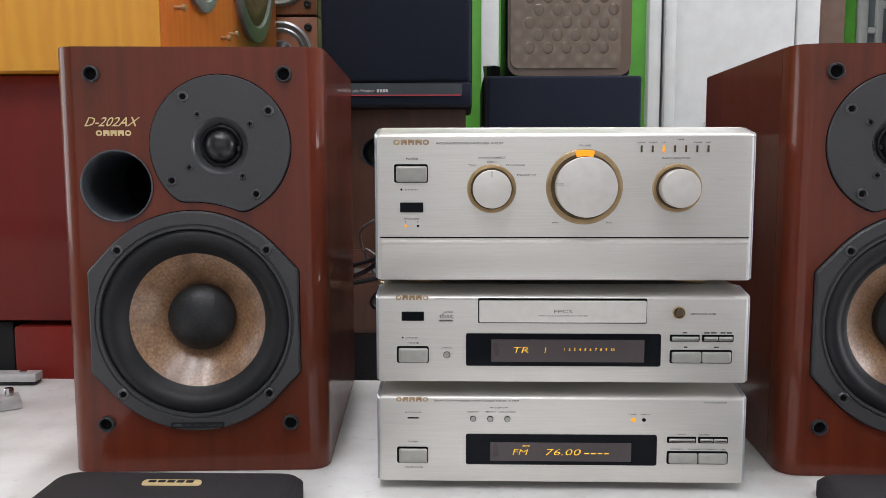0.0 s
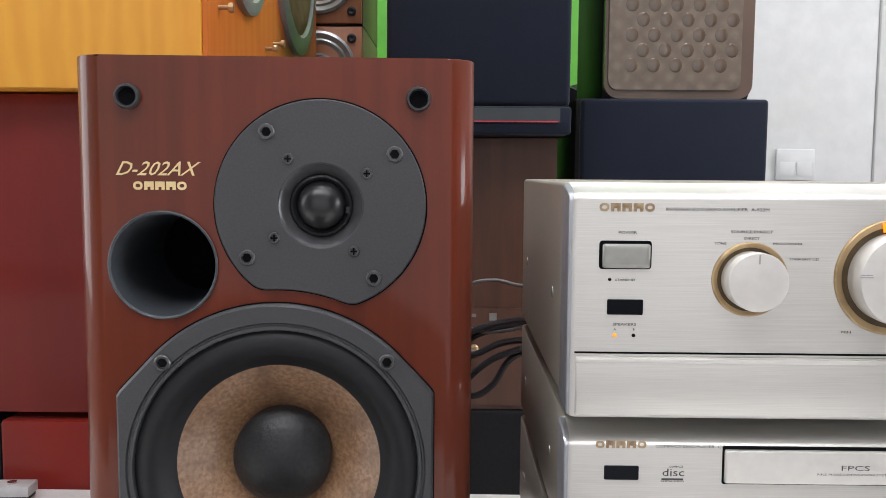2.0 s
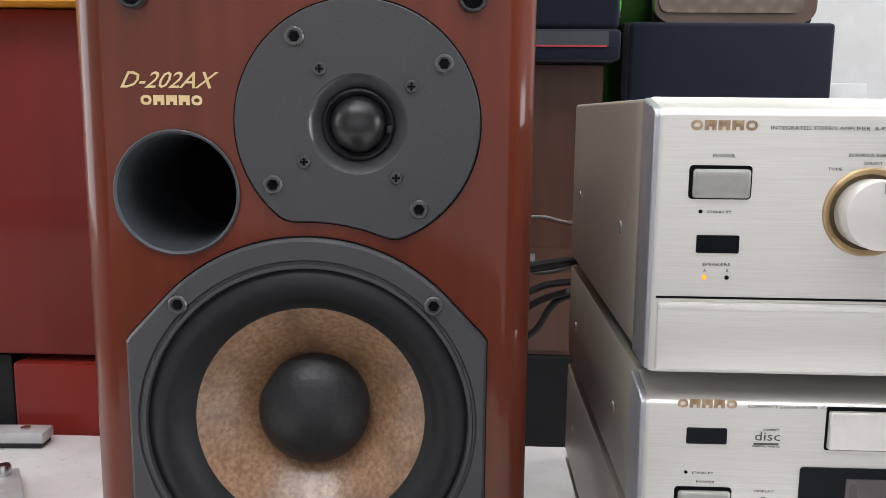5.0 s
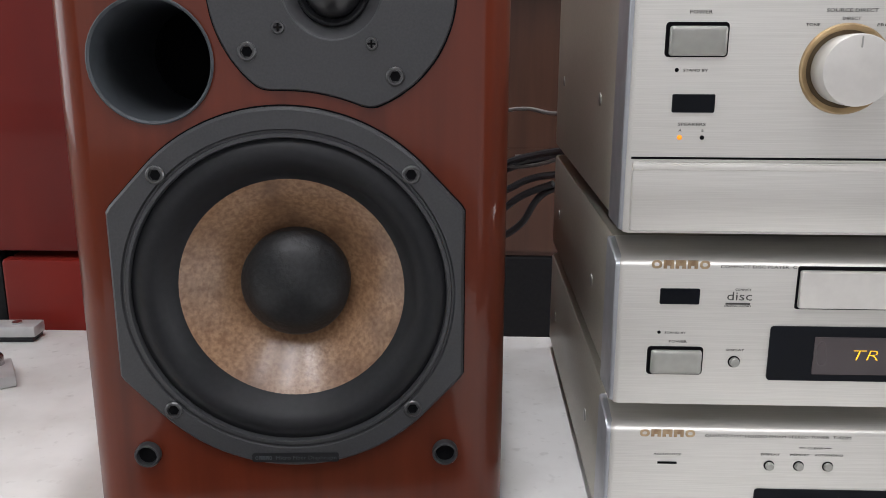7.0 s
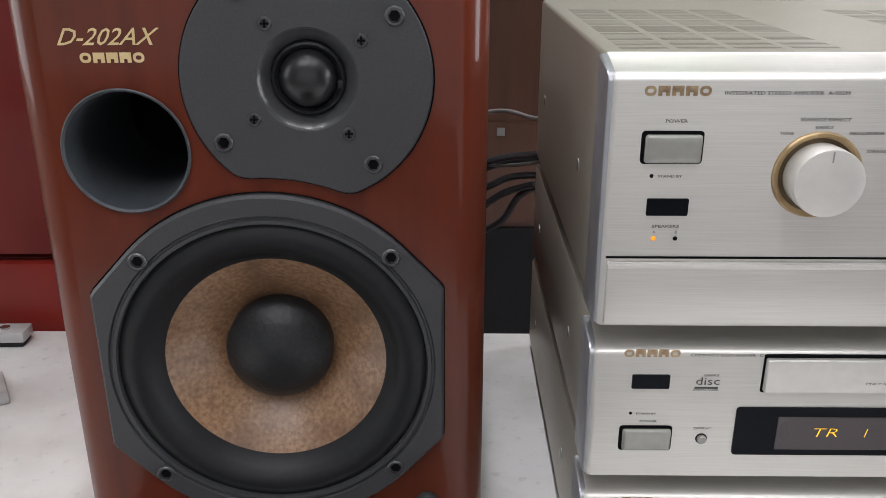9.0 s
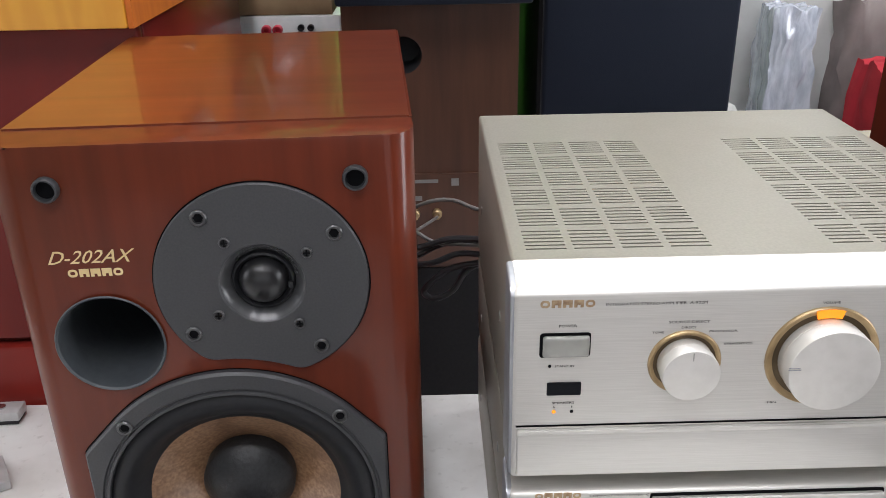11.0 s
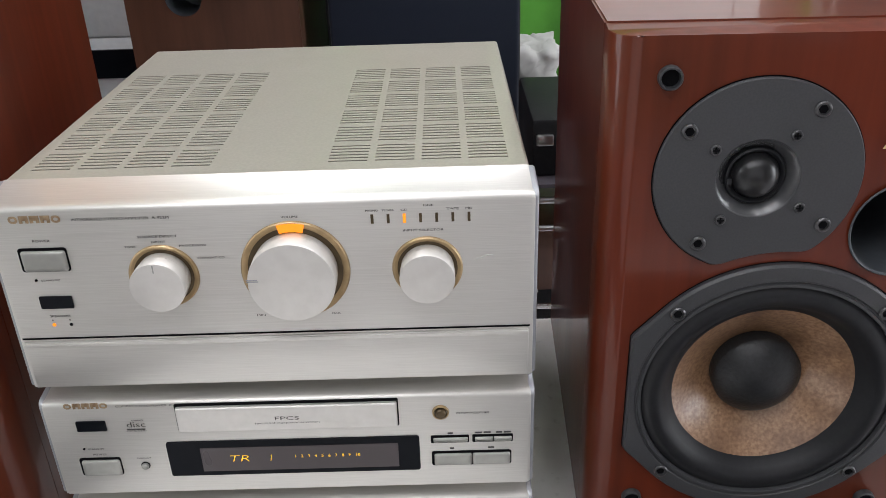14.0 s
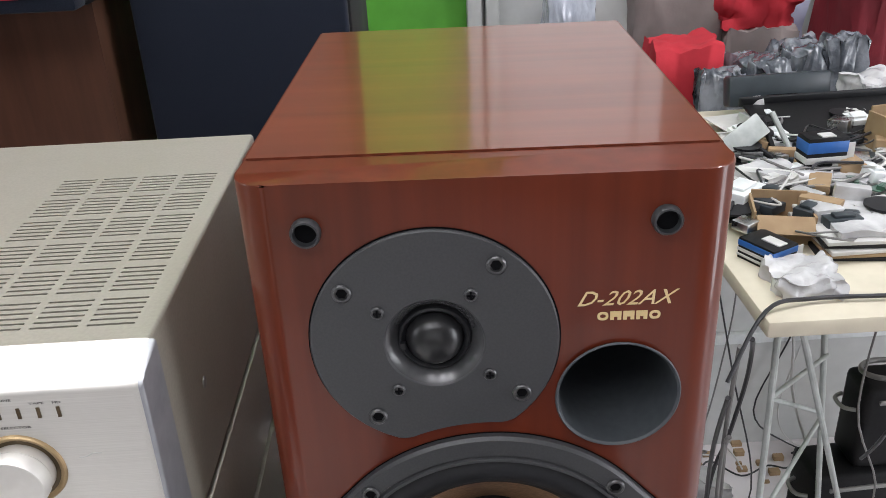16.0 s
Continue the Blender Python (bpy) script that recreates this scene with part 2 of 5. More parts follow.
M_TAP = weave("brown_lattice_cloth", (0.138, 0.104, 0.077), (0.192, 0.150, 0.112), 17, 0.00015, 0.5, 45.0, 0.6)
M_EMBOSS = mat("embossed_brown_film", (0.125, 0.086, 0.058), (0.10, 0.069, 0.047), 0.2, scale=60, coat=0.9, coat_rough=0.08, bump=0.0004)
M_TAPFR = mat("brown_frame", (0.145, 0.092, 0.064), (0.105, 0.066, 0.046), 0.35, scale=14, coat=0.3)
M_WHITE = mat("white_plaster", (0.56, 0.57, 0.56), (0.51, 0.52, 0.51), 0.7, scale=30, stain=(0.50, 0.50, 0.47), stain_scale=3, stain_amount=0.5, bump=0.0004)
M_DARKWALL = mat("dim_wall_brown", (0.16, 0.13, 0.11), (0.13, 0.105, 0.09), 0.7, scale=20)
M_PINK = mat("pink_brick", (0.42, 0.28, 0.23), (0.34, 0.22, 0.18), 0.8, scale=14)
M_GREEN = mat("green_paint", (0.11, 0.40, 0.045), (0.09, 0.34, 0.035), 0.5, scale=20)
M_FLOOR = mat("floor_tile_white", (0.74, 0.71, 0.72), (0.66, 0.63, 0.64), 0.25, scale=6, stain=(0.46, 0.41, 0.41), stain_scale=5, stain_amount=0.6)
M_CEIL = mat("ceiling_white", (0.76, 0.76, 0.74), (0.72, 0.72, 0.70), 0.8, scale=20)
M_DEVICE = mat("device_white", (0.82, 0.85, 0.85), (0.75, 0.78, 0.78), 0.35, metal=0.1, scale=80)
M_RCA = mat("rca_red", (0.55, 0.04, 0.07), (0.45, 0.03, 0.05), 0.35)
M_CABLE = mat("cable_black", (0.03, 0.03, 0.034), (0.02, 0.02, 0.023), 0.35)
M_CABLEG = mat("cable_grey", (0.19, 0.185, 0.18), (0.15, 0.145, 0.14), 0.35)
M_PLASTICBAG = mat("clear_plastic_wrap", (0.50, 0.53, 0.60), (0.38, 0.41, 0.48), 0.10, scale=38, detail=5, bump=0.002, coat=1.0, stretch=(2.0, 2.0, 0.7), spread=(0.4, 0.62))
M_CARD = mat("cardboard", (0.36, 0.25, 0.14), (0.30, 0.20, 0.11), 0.8, scale=40)
M_BLUE = mat("blue_card", (0.03, 0.14, 0.45), (0.025, 0.11, 0.36), 0.4)
M_CREAM = mat("cream_laminate", (0.66, 0.61, 0.48), (0.60, 0.55, 0.43), 0.5, scale=30, stain=(0.4, 0.34, 0.26), stain_amount=0.4)
M_LEG = mat("painted_leg", (0.46, 0.49, 0.47), (0.36, 0.385, 0.37), 0.45, metal=0.2, scale=60)
M_CLOTHR = mat("red_cloth", (0.52, 0.025, 0.04), (0.36, 0.015, 0.025), 0.85, scale=12, bump=0.006)
M_CLOTHD = mat("maroon_cloth", (0.19, 0.012, 0.022), (0.12, 0.008, 0.014), 0.85, scale=12, bump=0.006)
M_CLOTHG = mat("taupe_cloth", (0.25, 0.21, 0.20), (0.18, 0.15, 0.14), 0.9, scale=12, bump=0.006)
M_LILAC = mat("lavender_cloth", (0.50, 0.52, 0.66), (0.38, 0.40, 0.54), 0.6, scale=14, bump=0.004)
M_PAPER = mat("paper_white", (0.60, 0.60, 0.58), (0.50, 0.50, 0.48), 0.7, scale=30, stain=(0.5, 0.45, 0.4))
M_LAPTOP = mat("slate_plastic", (0.035, 0.045, 0.052), (0.028, 0.036, 0.042), 0.4)
M_RACK = mat("rack_grey_purple", (0.085, 0.075, 0.088), (0.065, 0.058, 0.068), 0.45, metal=0.3)
M_GRILLE = weave("grille_cloth_black", (0.010, 0.008, 0.010), (0.026, 0.022, 0.026), 500, 0.0004)
M_BAGW = mat("milky_film", (0.62, 0.62, 0.62), (0.42, 0.42, 0.43), 0.25, scale=30, bump=0.004, coat=0.5)
M_SILK = mat("pcb_green", (0.05, 0.16, 0.10), (0.16, 0.18, 0.17), 0.5, scale=50)

# ---------------------------------------------------------------- mesh helpers
BASE = {}


def thing(name, loc, label, category, group=""):
    e = new(name)
    e.location = loc
    e.empty_display_size = 0.05
    BASE[e] = Vector(loc)
    return tagged(e, label, category, group)


def part(name, bm, material, parent=None, label="", smooth=30):
    """One bmesh in world coordinates as one mesh object under its thing or part."""
    me = bpy.data.meshes.new(name)
    bmesh.ops.recalc_face_normals(bm, faces=bm.faces[:])
    if parent is not None:
        bmesh.ops.translate(bm, vec=-BASE[parent], verts=bm.verts[:])
    if smooth:
        for f in bm.faces:
            f.smooth = True
        for e in bm.edges:
            if len(e.link_faces) == 2 and e.calc_face_angle(0) > radians(smooth):
                e.smooth = False
    bm.to_mesh(me)
    bm.free()
    me.materials.append(material)
    ob = new(name, me)
    if parent is not None:
        ob.parent = parent
        BASE[ob] = BASE[parent]
    return tagged(ob, label) if label else ob


def solo(name, bm, material, label, category, loc, group="", kind=""):
    """A top-level thing of a single mesh."""
    me = bpy.data.meshes.new(name)
    bmesh.ops.recalc_face_normals(bm, faces=bm.faces[:])
    bmesh.ops.translate(bm, vec=-Vector(loc), verts=bm.verts[:])
    sharp = radians(75 if len(bm.faces) > 300 else 30)
    for f in bm.faces:
        f.smooth = True
    for e in bm.edges:
        if len(e.link_faces) == 2 and e.calc_face_angle(0) > sharp:
            e.smooth = False
    bm.to_mesh(me)
    bm.free()
    me.materials.append(material)
    ob = new(name, me)
    ob.location = loc
    BASE[ob] = Vector(loc)
    return tagged(ob, label, category, group, kind)


def box(x0, x1, y0, y1, z0, z1, r=0.0, seg=2, bm=None):
    bm = bm or bmesh.new()
    v = [bm.verts.new((x, y, z)) for x in (x0, x1) for y in (y0, y1) for z in (z0, z1)]
    fs = [bm.faces.new([v[i] for i in q]) for q in ((0, 1, 3, 2), (4, 6, 7, 5), (0, 4, 5, 1), (2, 3, 7, 6), (0, 2, 6, 4), (1, 5, 7, 3))]
    if r:
        es = list({e for f in fs for e in f.edges})
        bmesh.ops.bevel(bm, geom=es, offset=r, segments=seg, affect="EDGES", profile=0.5)
    return bm


def lathe(profile, cx, cz, y=0.0, seg=48, bm=None, axis="y"):
    """Turn a profile of (radius, depth) round an axis along y (or x, z) at the centre; depth runs along the axis."""
    bm = bm or bmesh.new()
    rings = []
    for r, d in profile:
        if r < 1e-6:
            rings.append([bm.verts.new(_ax(axis, cx, cz, y + d, 0, 0))])
        else:
            rings.append([bm.verts.new(_ax(axis, cx, cz, y + d, r * math.cos(6.283185 * k / seg), r * math.sin(6.283185 * k / seg))) for k in range(seg)])
    for a, b in zip(rings, rings[1:]):
        if len(a) == 1 and len(b) == 1:
            continue
        for k in range(seg):
            j = (k + 1) % seg
            if len(a) == 1:
                bm.faces.new((a[0], b[k], b[j]))
            elif len(b) == 1:
                bm.faces.new((a[k], a[j], b[0]))
            else:
                bm.faces.new((a[k], a[j], b[j], b[k]))
    return bm


def _ax(axis, a, b, along, u, v):
    if axis == "y":
        return (a + u, along, b + v)
    if axis == "x":
        return (along, a + u, b + v)
    return (a + u, b + v, along)


def prism(poly, y0, y1, bm=None):
    """A polygon of (x, z) drawn out along y."""
    bm = bm or bmesh.new()
    a = [bm.verts.new((x, y0, z)) for x, z in poly]
    b = [bm.verts.new((x, y1, z)) for x, z in poly]
    bm.faces.new(a)
    bm.faces.new(b[::-1])
    n = len(poly)
    for i in range(n):
        bm.faces.new((a[i], b[i], b[(i + 1) % n], a[(i + 1) % n]))
    return bm


def rounded(x0, x1, z0, z1, r, seg=4):
    pts = []
    for cx, cz, a0 in ((x1 - r, z1 - r, 0), (x0 + r, z1 - r, 90), (x0 + r, z0 + r, 180), (x1 - r, z0 + r, 270)):
        for k in range(seg + 1):
            a = radians(a0 + 90 * k / seg)
            pts.append((cx + r * math.cos(a), cz + r * math.sin(a)))
    return pts


def tube(points, r, seg=8, bm=None):
    """A round cable through points (smoothed)."""
    bm = bm or bmesh.new()
    P = [Vector(p) for p in points]
    pts = []
    for i in range(len(P) - 1):
        p0, p1, p2, p3 = P[max(i - 1, 0)], P[i], P[i + 1], P[min(i + 2, len(P) - 1)]
        for k in range(6):
            t = k / 6
            pts.append(0.5 * (2 * p1 + (p2 - p0) * t + (2 * p0 - 5 * p1 + 4 * p2 - p3) * t * t + (3 * p1 - p0 - 3 * p2 + p3) * t ** 3))
    pts.append(P[-1])
    rings = []
    for i, p in enumerate(pts):
        d = (pts[min(i + 1, len(pts) - 1)] - pts[max(i - 1, 0)]).normalized()
        u = d.orthogonal().normalized() if i == 0 else (u - d * u.dot(d)).normalized()
        w = d.cross(u)
        rings.append([bm.verts.new(p + r * (u * math.cos(6.2832 * k / seg) + w * math.sin(6.2832 * k / seg))) for k in range(seg)])
    for a, b in zip(rings, rings[1:]):
        for k in range(seg):
            bm.faces.new((a[k], a[(k + 1) % seg], b[(k + 1) % seg], b[k]))
    bm.faces.new(rings[0][::-1])
    bm.faces.new(rings[-1])
    return bm


def rod(p, q, r, seg=10, bm=None):
    return tube([p, q], r, seg, bm)


def lettering(body, x, y, z, height, material, parent, align="LEFT", width=None, slant=0.0, flat=False, name="lettering", bold=0.0):
    """Printed words in the built-in font, facing the viewer (or lying flat), thin raised ink."""
    cu = bpy.data.curves.new("words", "FONT")
    cu.body, cu.size, cu.align_x, cu.shear = body, height * 1.38, align, slant
    cu.resolution_u = 2
    cu.offset = bold
    tmp = new("words", cu)
    me = bpy.data.meshes.new_from_object(tmp.evaluated_get(bpy.context.evaluated_depsgraph_get()))
    bpy.data.objects.remove(tmp)
    bpy.data.curves.remove(cu)
    xs = [v.co.x for v in me.vertices]
    k = 1.0
    if width and xs:
        k = width / (max(xs) - min(xs))
    me.transform(Matrix.Diagonal((k, 1, 1, 1)))
    me.transform(Matrix.Translation(Vector((x, y, z)) - BASE[parent]) @ (Matrix() if flat else Matrix.Rotation(radians(90), 4, "X")))
    me.materials.append(material)
    ob = new(name, me)
    ob.parent = parent
    BASE[ob] = BASE[parent]
    return ob


def badge(x0, x1, z0, z1, y, material, parent, n=5, name="badge"):
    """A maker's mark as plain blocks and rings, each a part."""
    w, h = (x1 - x0) / n, z1 - z0
    for i in range(n):
        a, b = x0 + i * w + 0.07 * w, x0 + (i + 1) * w - 0.07 * w
        bm = bmesh.new()
        if i in (0, n - 1):
            o = rounded(a, b, z0, z1, 0.45 * min(h, b - a), 4)
            ca, cz = (a + b) / 2, (z0 + z1) / 2
            q = [(ca + (p - ca) * 0.5, cz + (r - cz) * 0.42) for p, r in o]
            vo, vi = [[bm.verts.new((p, y - 0.0003, r)) for p, r in lp] for lp in (o, q)]
            for k in range(len(vo)):
                bm.faces.new((vo[k], vo[(k + 1) % len(vo)], vi[(k + 1) % len(vo)], vi[k]))
        else:
            prism([(a, z0), (a + 0.34 * (b - a), z0), (a + 0.34 * (b - a), z0 + 0.36 * h), (b - 0.34 * (b - a), z0 + 0.36 * h), (b - 0.34 * (b - a), z0), (b, z0), (b, z1), (a, z1)], y - 0.0003, y + 0.0001, bm)
        part(name, bm, material, parent, "gold maker's mark block")


# ---------------------------------------------------------------- setting
def slab(name, x0, x1, y0, y1, z0, z1, m, label="", r=0.0):
    return solo(name, box(x0, x1, y0, y1, z0, z1, r), m, label, "", ((x0 + x1) / 2, (y0 + y1) / 2, z0), kind="structure")


slab("floor", -3.1, 3.6, -3.1, 3.2, -0.1, 0.0, M_FLOOR)
slab("ceiling", -3.1, 3.6, -3.1, 3.2, 2.85, 2.95, M_CEIL)
slab("wall_west", -3.1, -3.0, -3.0, 3.1, 0, 2.85, M_WHITE)
slab("wall_east", 3.5, 3.6, -3.0, 3.1, 0, 2.85, M_WHITE)
# unseen closing wall, coloured dark to keep reflections in the lacquer low
slab("wall_south_unseen", -3.0, 3.5, -3.1, -3.0, 0, 2.85, M_DARKWALL)
slab("wall_north_green", -3.0, 0.362, 1.47, 1.57, 0, 2.85, M_GREEN)
slab("wall_north_white", 0.362, 0.716, 1.47, 1.57, 0, 2.85, M_WHITE)
slab("wall_far", -3.0, 3.5, 3.0, 3.1, 0, 2.85, M_WHITE)
slab("wall_far_brick", 0.9, 1.478, 2.97, 2.999, 0.9, 2.2, M_PINK)
slab("wall_north_right", 1.31, 3.5, 1.75, 1.85, 0, 2.85, M_WHITE)
slab("trim_strip", -0.034, 0.008, 1.445, 1.47, 0, 2.85, M_WHITE, r=0.004)
slab("trim_frame", 0.362, 0.392, 1.435, 1.47, 0, 2.85, M_WHITE, r=0.004)
slab("trim_frame_edge", 0.398, 0.425, 1.425, 1.47, 0, 2.85, M_WHITE, r=0.006)
slab("trim_door_post", 0.7185, 0.774, 1.464, 1.57, 0, 2.85, M_WHITE, r=0.006)
slab("trim_door_gap", 0.716, 0.7185, 1.50, 1.57, 0, 2.85, M_DARKWALL)
slab("trim_green_strip", 1.479, 1.525, 2.975, 2.999, 0.5, 2.4, M_GREEN)
win = tagged(new("window_1"), kind="structure")
win.location = (1.8, 2.95, 1.0)
BASE[win] = Vector((1.8, 2.95, 1.0))
for x0, x1, z0, z1 in ((1.59, 1.625, 1.0, 2.2), (1.66, 1.685, 1.036, 2.164), (1.985, 2.02, 1.0, 2.2), (1.6255, 1.9845, 1.0, 1.035), (1.6255, 1.9845, 2.165, 2.2), (1.6255, 1.659, 1.50, 1.525), (1.6255, 1.659, 1.72, 1.745), (1.6855, 1.9845, 1.60, 1.63)):
    part("window_frame", box(x0 - 0.058, x1 - 0.058, 2.955, 2.995, z0, z1, 0.003), M_WHITE, win)
for x0, x1, z0, z1 in ((1.6255, 1.659, 1.036, 1.4995), (1.6255, 1.659, 1.5255, 1.7195), (1.6255, 1.659, 1.7455, 2.164), (1.6855, 1.984, 1.036, 1.5995), (1.6855, 1.984, 1.6305, 2.164)):
    part("pane", box(x0 - 0.058, x1 - 0.058, 2.975, 2.98, z0, z1), M_PANE, win)
for tx, ty, tw in TUBES:
    slab("trim_lamp_housing", tx - 0.07, tx + 0.07, ty - 0.62, ty + 0.62, 2.815, 2.85, M_CEIL, r=0.006)

sw = thing("wall_switch", (0.548, 1.466, 1.02), "pale double rocker switch on the white wall", "switch")
part("plate", box(0.506, 0.590, 1.461, 1.4695, 1.020, 1.088, 0.003), M_WHITE, sw)
for sx in (0.512, 0.550):
    part("rocker", box(sx, sx + 0.034, 1.4600, 1.461, 1.030, 1.060, 0.001), M_WHITE, sw)

# table under the stereo
TZ = 0.75
table = thing("display_table", (0, 0.0, 0), "white worn display table with smudged top", "table")
part("tabletop", box(-1.25, 0.415, -0.42, 0.322, TZ - 0.03, TZ, 0.003), M_TABLE, table)
for lx in (-1.2, 0.38):
    for ly in (-0.37, 0.26):
        part("leg", box(lx - 0.02, lx + 0.02, ly - 0.02, ly + 0.02, 0, TZ - 0.031, 0.003), M_LEG, table)


# ---------------------------------------------------------------- loudspeakers
def arc_pts(cx, cz, r, a0, a1, n):
    return [(cx + r * math.cos(radians(a0 + (a1 - a0) * k / n)), cz + r * math.sin(radians(a0 + (a1 - a0) * k / n))) for k in range(n + 1)]


def driver_screw(x, z, y, r, parent, hexed=True):
    s = part("screw", lathe([(r, 0.0), (r, -0.0008), (r * 0.86, -0.0014), (r * 0.66, -0.0014), (r * 0.60, -0.0002), (0, -0.0002)], x, z, y, 20), M_SCREW, parent)
    if hexed:
        part("socket", lathe([(r * 0.58, -0.00045), (0, -0.00045)], x, z, y, 6), M_HOLE, s)
    else:
        bm = box(x - r * 0.6, x + r * 0.6, y - 0.00165, y - 0.0012, z - r * 0.14, z + r * 0.14)
        box(x - r * 0.14, x + r * 0.14, y - 0.00165, y - 0.0012, z - r * 0.6, z + r * 0.6, bm=bm)
        part("cross_slot", bm, M_HOLE, s)


def ring_strip(pts, cx, cz, k1, k2, y):
    """Flat band between two scaled copies of an outline."""
    bm = bmesh.new()
    a = [bm.verts.new((cx + (p - cx) * k1, y, cz + (q - cz) * k1)) for p, q in pts]
    b = [bm.verts.new((cx + (p - cx) * k2, y, cz + (q - cz) * k2)) for p, q in pts]
    for i in range(len(pts)):
        j = (i + 1) % len(pts)
        bm.faces.new((a[i], a[j], b[j], b[i]))
    return bm


def loudspeaker(cx, y, s, yaw, label):
    """s = 1: tweeter towards +x, port towards -x; s = -1: mirrored."""
    W, H, D, R = 0.104, 0.3400, 0.286, 0.0155
    z = TZ + 0.0005
    sp = thing("loudspeaker", (cx, y + D / 2, z), label, "loudspeaker", "pair of loudspeakers")
    wz, wx = z + 0.1238, cx - s * 0.0003
    tx, tz = cx + s * 0.0235, z + 0.2638
    px, pz = cx - s * 0.0580, z + 0.2325
    # cabinet behind the front board, with a shadow gap
    bm = box(cx - W, cx + W, y + 0.0306, y + D, z, z + H)
    bm.faces.ensure_lookup_table()
    bmesh.ops.delete(bm, geom=[f for f in bm.faces if all(v.co.y < y + 0.031 for v in f.verts)], context="FACES_ONLY")
    part("cabinet", bm, M_WOOD, sp)
    # thin sheet over the cabinet carrying the painted-in brighter top
    part("lit_top_sheet", box(cx - W + 0.0015, cx + W - 0.0015, y + 0.0310, y + D - 0.0015, z + H - 0.0008, z + H + 0.0008), M_WOODLIT, sp)
    # front board: flat face with three openings, rounded upright corners
    bm = bmesh.new()
    f0 = W - R
    outer = [(cx - f0, z), (cx + f0, z), (cx + f0, z + H), (cx - f0, z + H)]
    edges = []
    loops = [outer] + [arc_pts(ox, oz, orr, 0, 360, 56)[:-1] for ox, oz, orr in ((wx, wz, 0.079), (tx, tz, 0.0225), (px, pz, 0.0275))]
    for lp in loops:
        vs = [bm.verts.new((a, y, b)) for a, b in lp]
        edges += [bm.edges.new((vs[i], vs[(i + 1) % len(vs)])) for i in range(len(vs))]
        if lp is outer:
            ov = vs
    bmesh.ops.triangle_fill(bm, edges=edges, use_beauty=True)
    side = {}
    for sg in (-1, 1):
        cols = []
        for k in range(9):
            a = radians(90 * k / 8)
            cols.append((cx + sg * (f0 + R * math.sin(a)), y + R * (1 - math.cos(a))))
        cols.append((cx + sg * W, y + 0.030))
        lo = [ov[0] if sg < 0 else ov[1]] + [bm.verts.new((a, b, z)) for a, b in cols[1:]]
        hi = [ov[3] if sg < 0 else ov[2]] + [bm.verts.new((a, b, z + H)) for a, b in cols[1:]]
        for i in range(len(lo) - 1):
            bm.faces.new((lo[i], lo[i + 1], hi[i + 1], hi[i]))
        side[sg] = (lo, hi)
    for i in (0, 1):
        bm.faces.new(side[-1][i][::-1] + side[1][i])
    arris = [e for e in bm.edges if len(e.link_faces) == 2 and all(abs(v.co.z - z - H) < 1e-5 for v in e.verts)]
    bmesh.ops.bevel(bm, geom=arris, offset=0.0008, segments=2, affect="EDGES", profile=0.5)
    part("front_board", bm, M_WOOD, sp, smooth=35)
    # port
    port = part("port", lathe([(0.0275, -0.0004), (0.0284, -0.0016), (0.0278, -0.0022), (0.0268, -0.0012), (0.0262, 0.004), (0.0255, 0.03), (0.025, 0.09)], px, pz, y, 48), M_PORT, sp, "round grey bass port")
    # black disc painting in the shade of the hollow cabinet behind the tube
    part("port_shade_disc", lathe([(0.0252, 0.0895), (0.0, 0.0895)], px, pz, y, 32), M_HOLE, port)
    # tweeter plate, cut by the woofer's rim
    N = 192
    reach = []
    for k in range(N):
        ux, uz = math.cos(radians(360 * k / N)), math.sin(radians(360 * k / N))
        b = (tx - wx) * ux + (tz - wz) * uz
        q = b * b - ((tx - wx) ** 2 + (tz - wz) ** 2 - 0.0962 ** 2)
        reach.append(min(0.0547, -b - math.sqrt(q)) if b < 0 and q > 0 else 0.0547)
    soft_reach = [sum(reach[(k + d) % N] for d in (-2, -1, 0, 1, 2)) / 5 for k in range(N)]
    pts = [(tx + r * math.cos(radians(360 * k / N)), tz + r * math.sin(radians(360 * k / N))) for k, r in enumerate(soft_reach)]
    bm = bmesh.new()
    rows = []
    for sc, dy in ((1.0, 0.0002), (1.0, -0.0016), (0.988, -0.0024)):
        rows.append([bm.verts.new((tx + (a - tx) * sc, y + dy, tz + (b - tz) * sc)) for a, b in pts])
    for rr, dy in ((0.0224, -0.0024), (0.0215, -0.0016)):
        rows.append([bm.verts.new((tx + rr * math.cos(radians(360 * k / N)), y + dy, tz + rr * math.sin(radians(360 * k / N)))) for k in range(N)])
    for a, b in zip(rows, rows[1:]):
        for k in range(N):
            bm.faces.new((a[k], a[(k + 1) % N], b[(k + 1) % N], b[k]))
    part("tweeter_recess", ring_strip(pts, tx, tz, 1.014, 0.98, y - 0.0003), M_HOLE, sp)
    tw = part("tweeter", bm, M_PLATE, sp, "grey tweeter plate with a black dome", smooth=25)
    part("waveguide", lathe([(0.0216, -0.0017), (0.0206, -0.0009), (0.0185, 0.0014), (0.0165, 0.0040)], tx, tz, y, 64), M_WAVE, tw)
    part("surround", lathe([(0.0166, 0.0038), (0.0158, 0.0018), (0.0148, 0.0012), (0.0138, 0.0020), (0.0128, 0.0036)], tx, tz, y, 48), M_RUBBER, tw)
    part("dome", lathe([(0.0128, 0.0034), (0.0122, 0.0008), (0.0105, -0.0022), (0.0078, -0.0045), (0.0042, -0.0058), (0, -0.0062)], tx, tz, y, 48), M_DOME, tw)
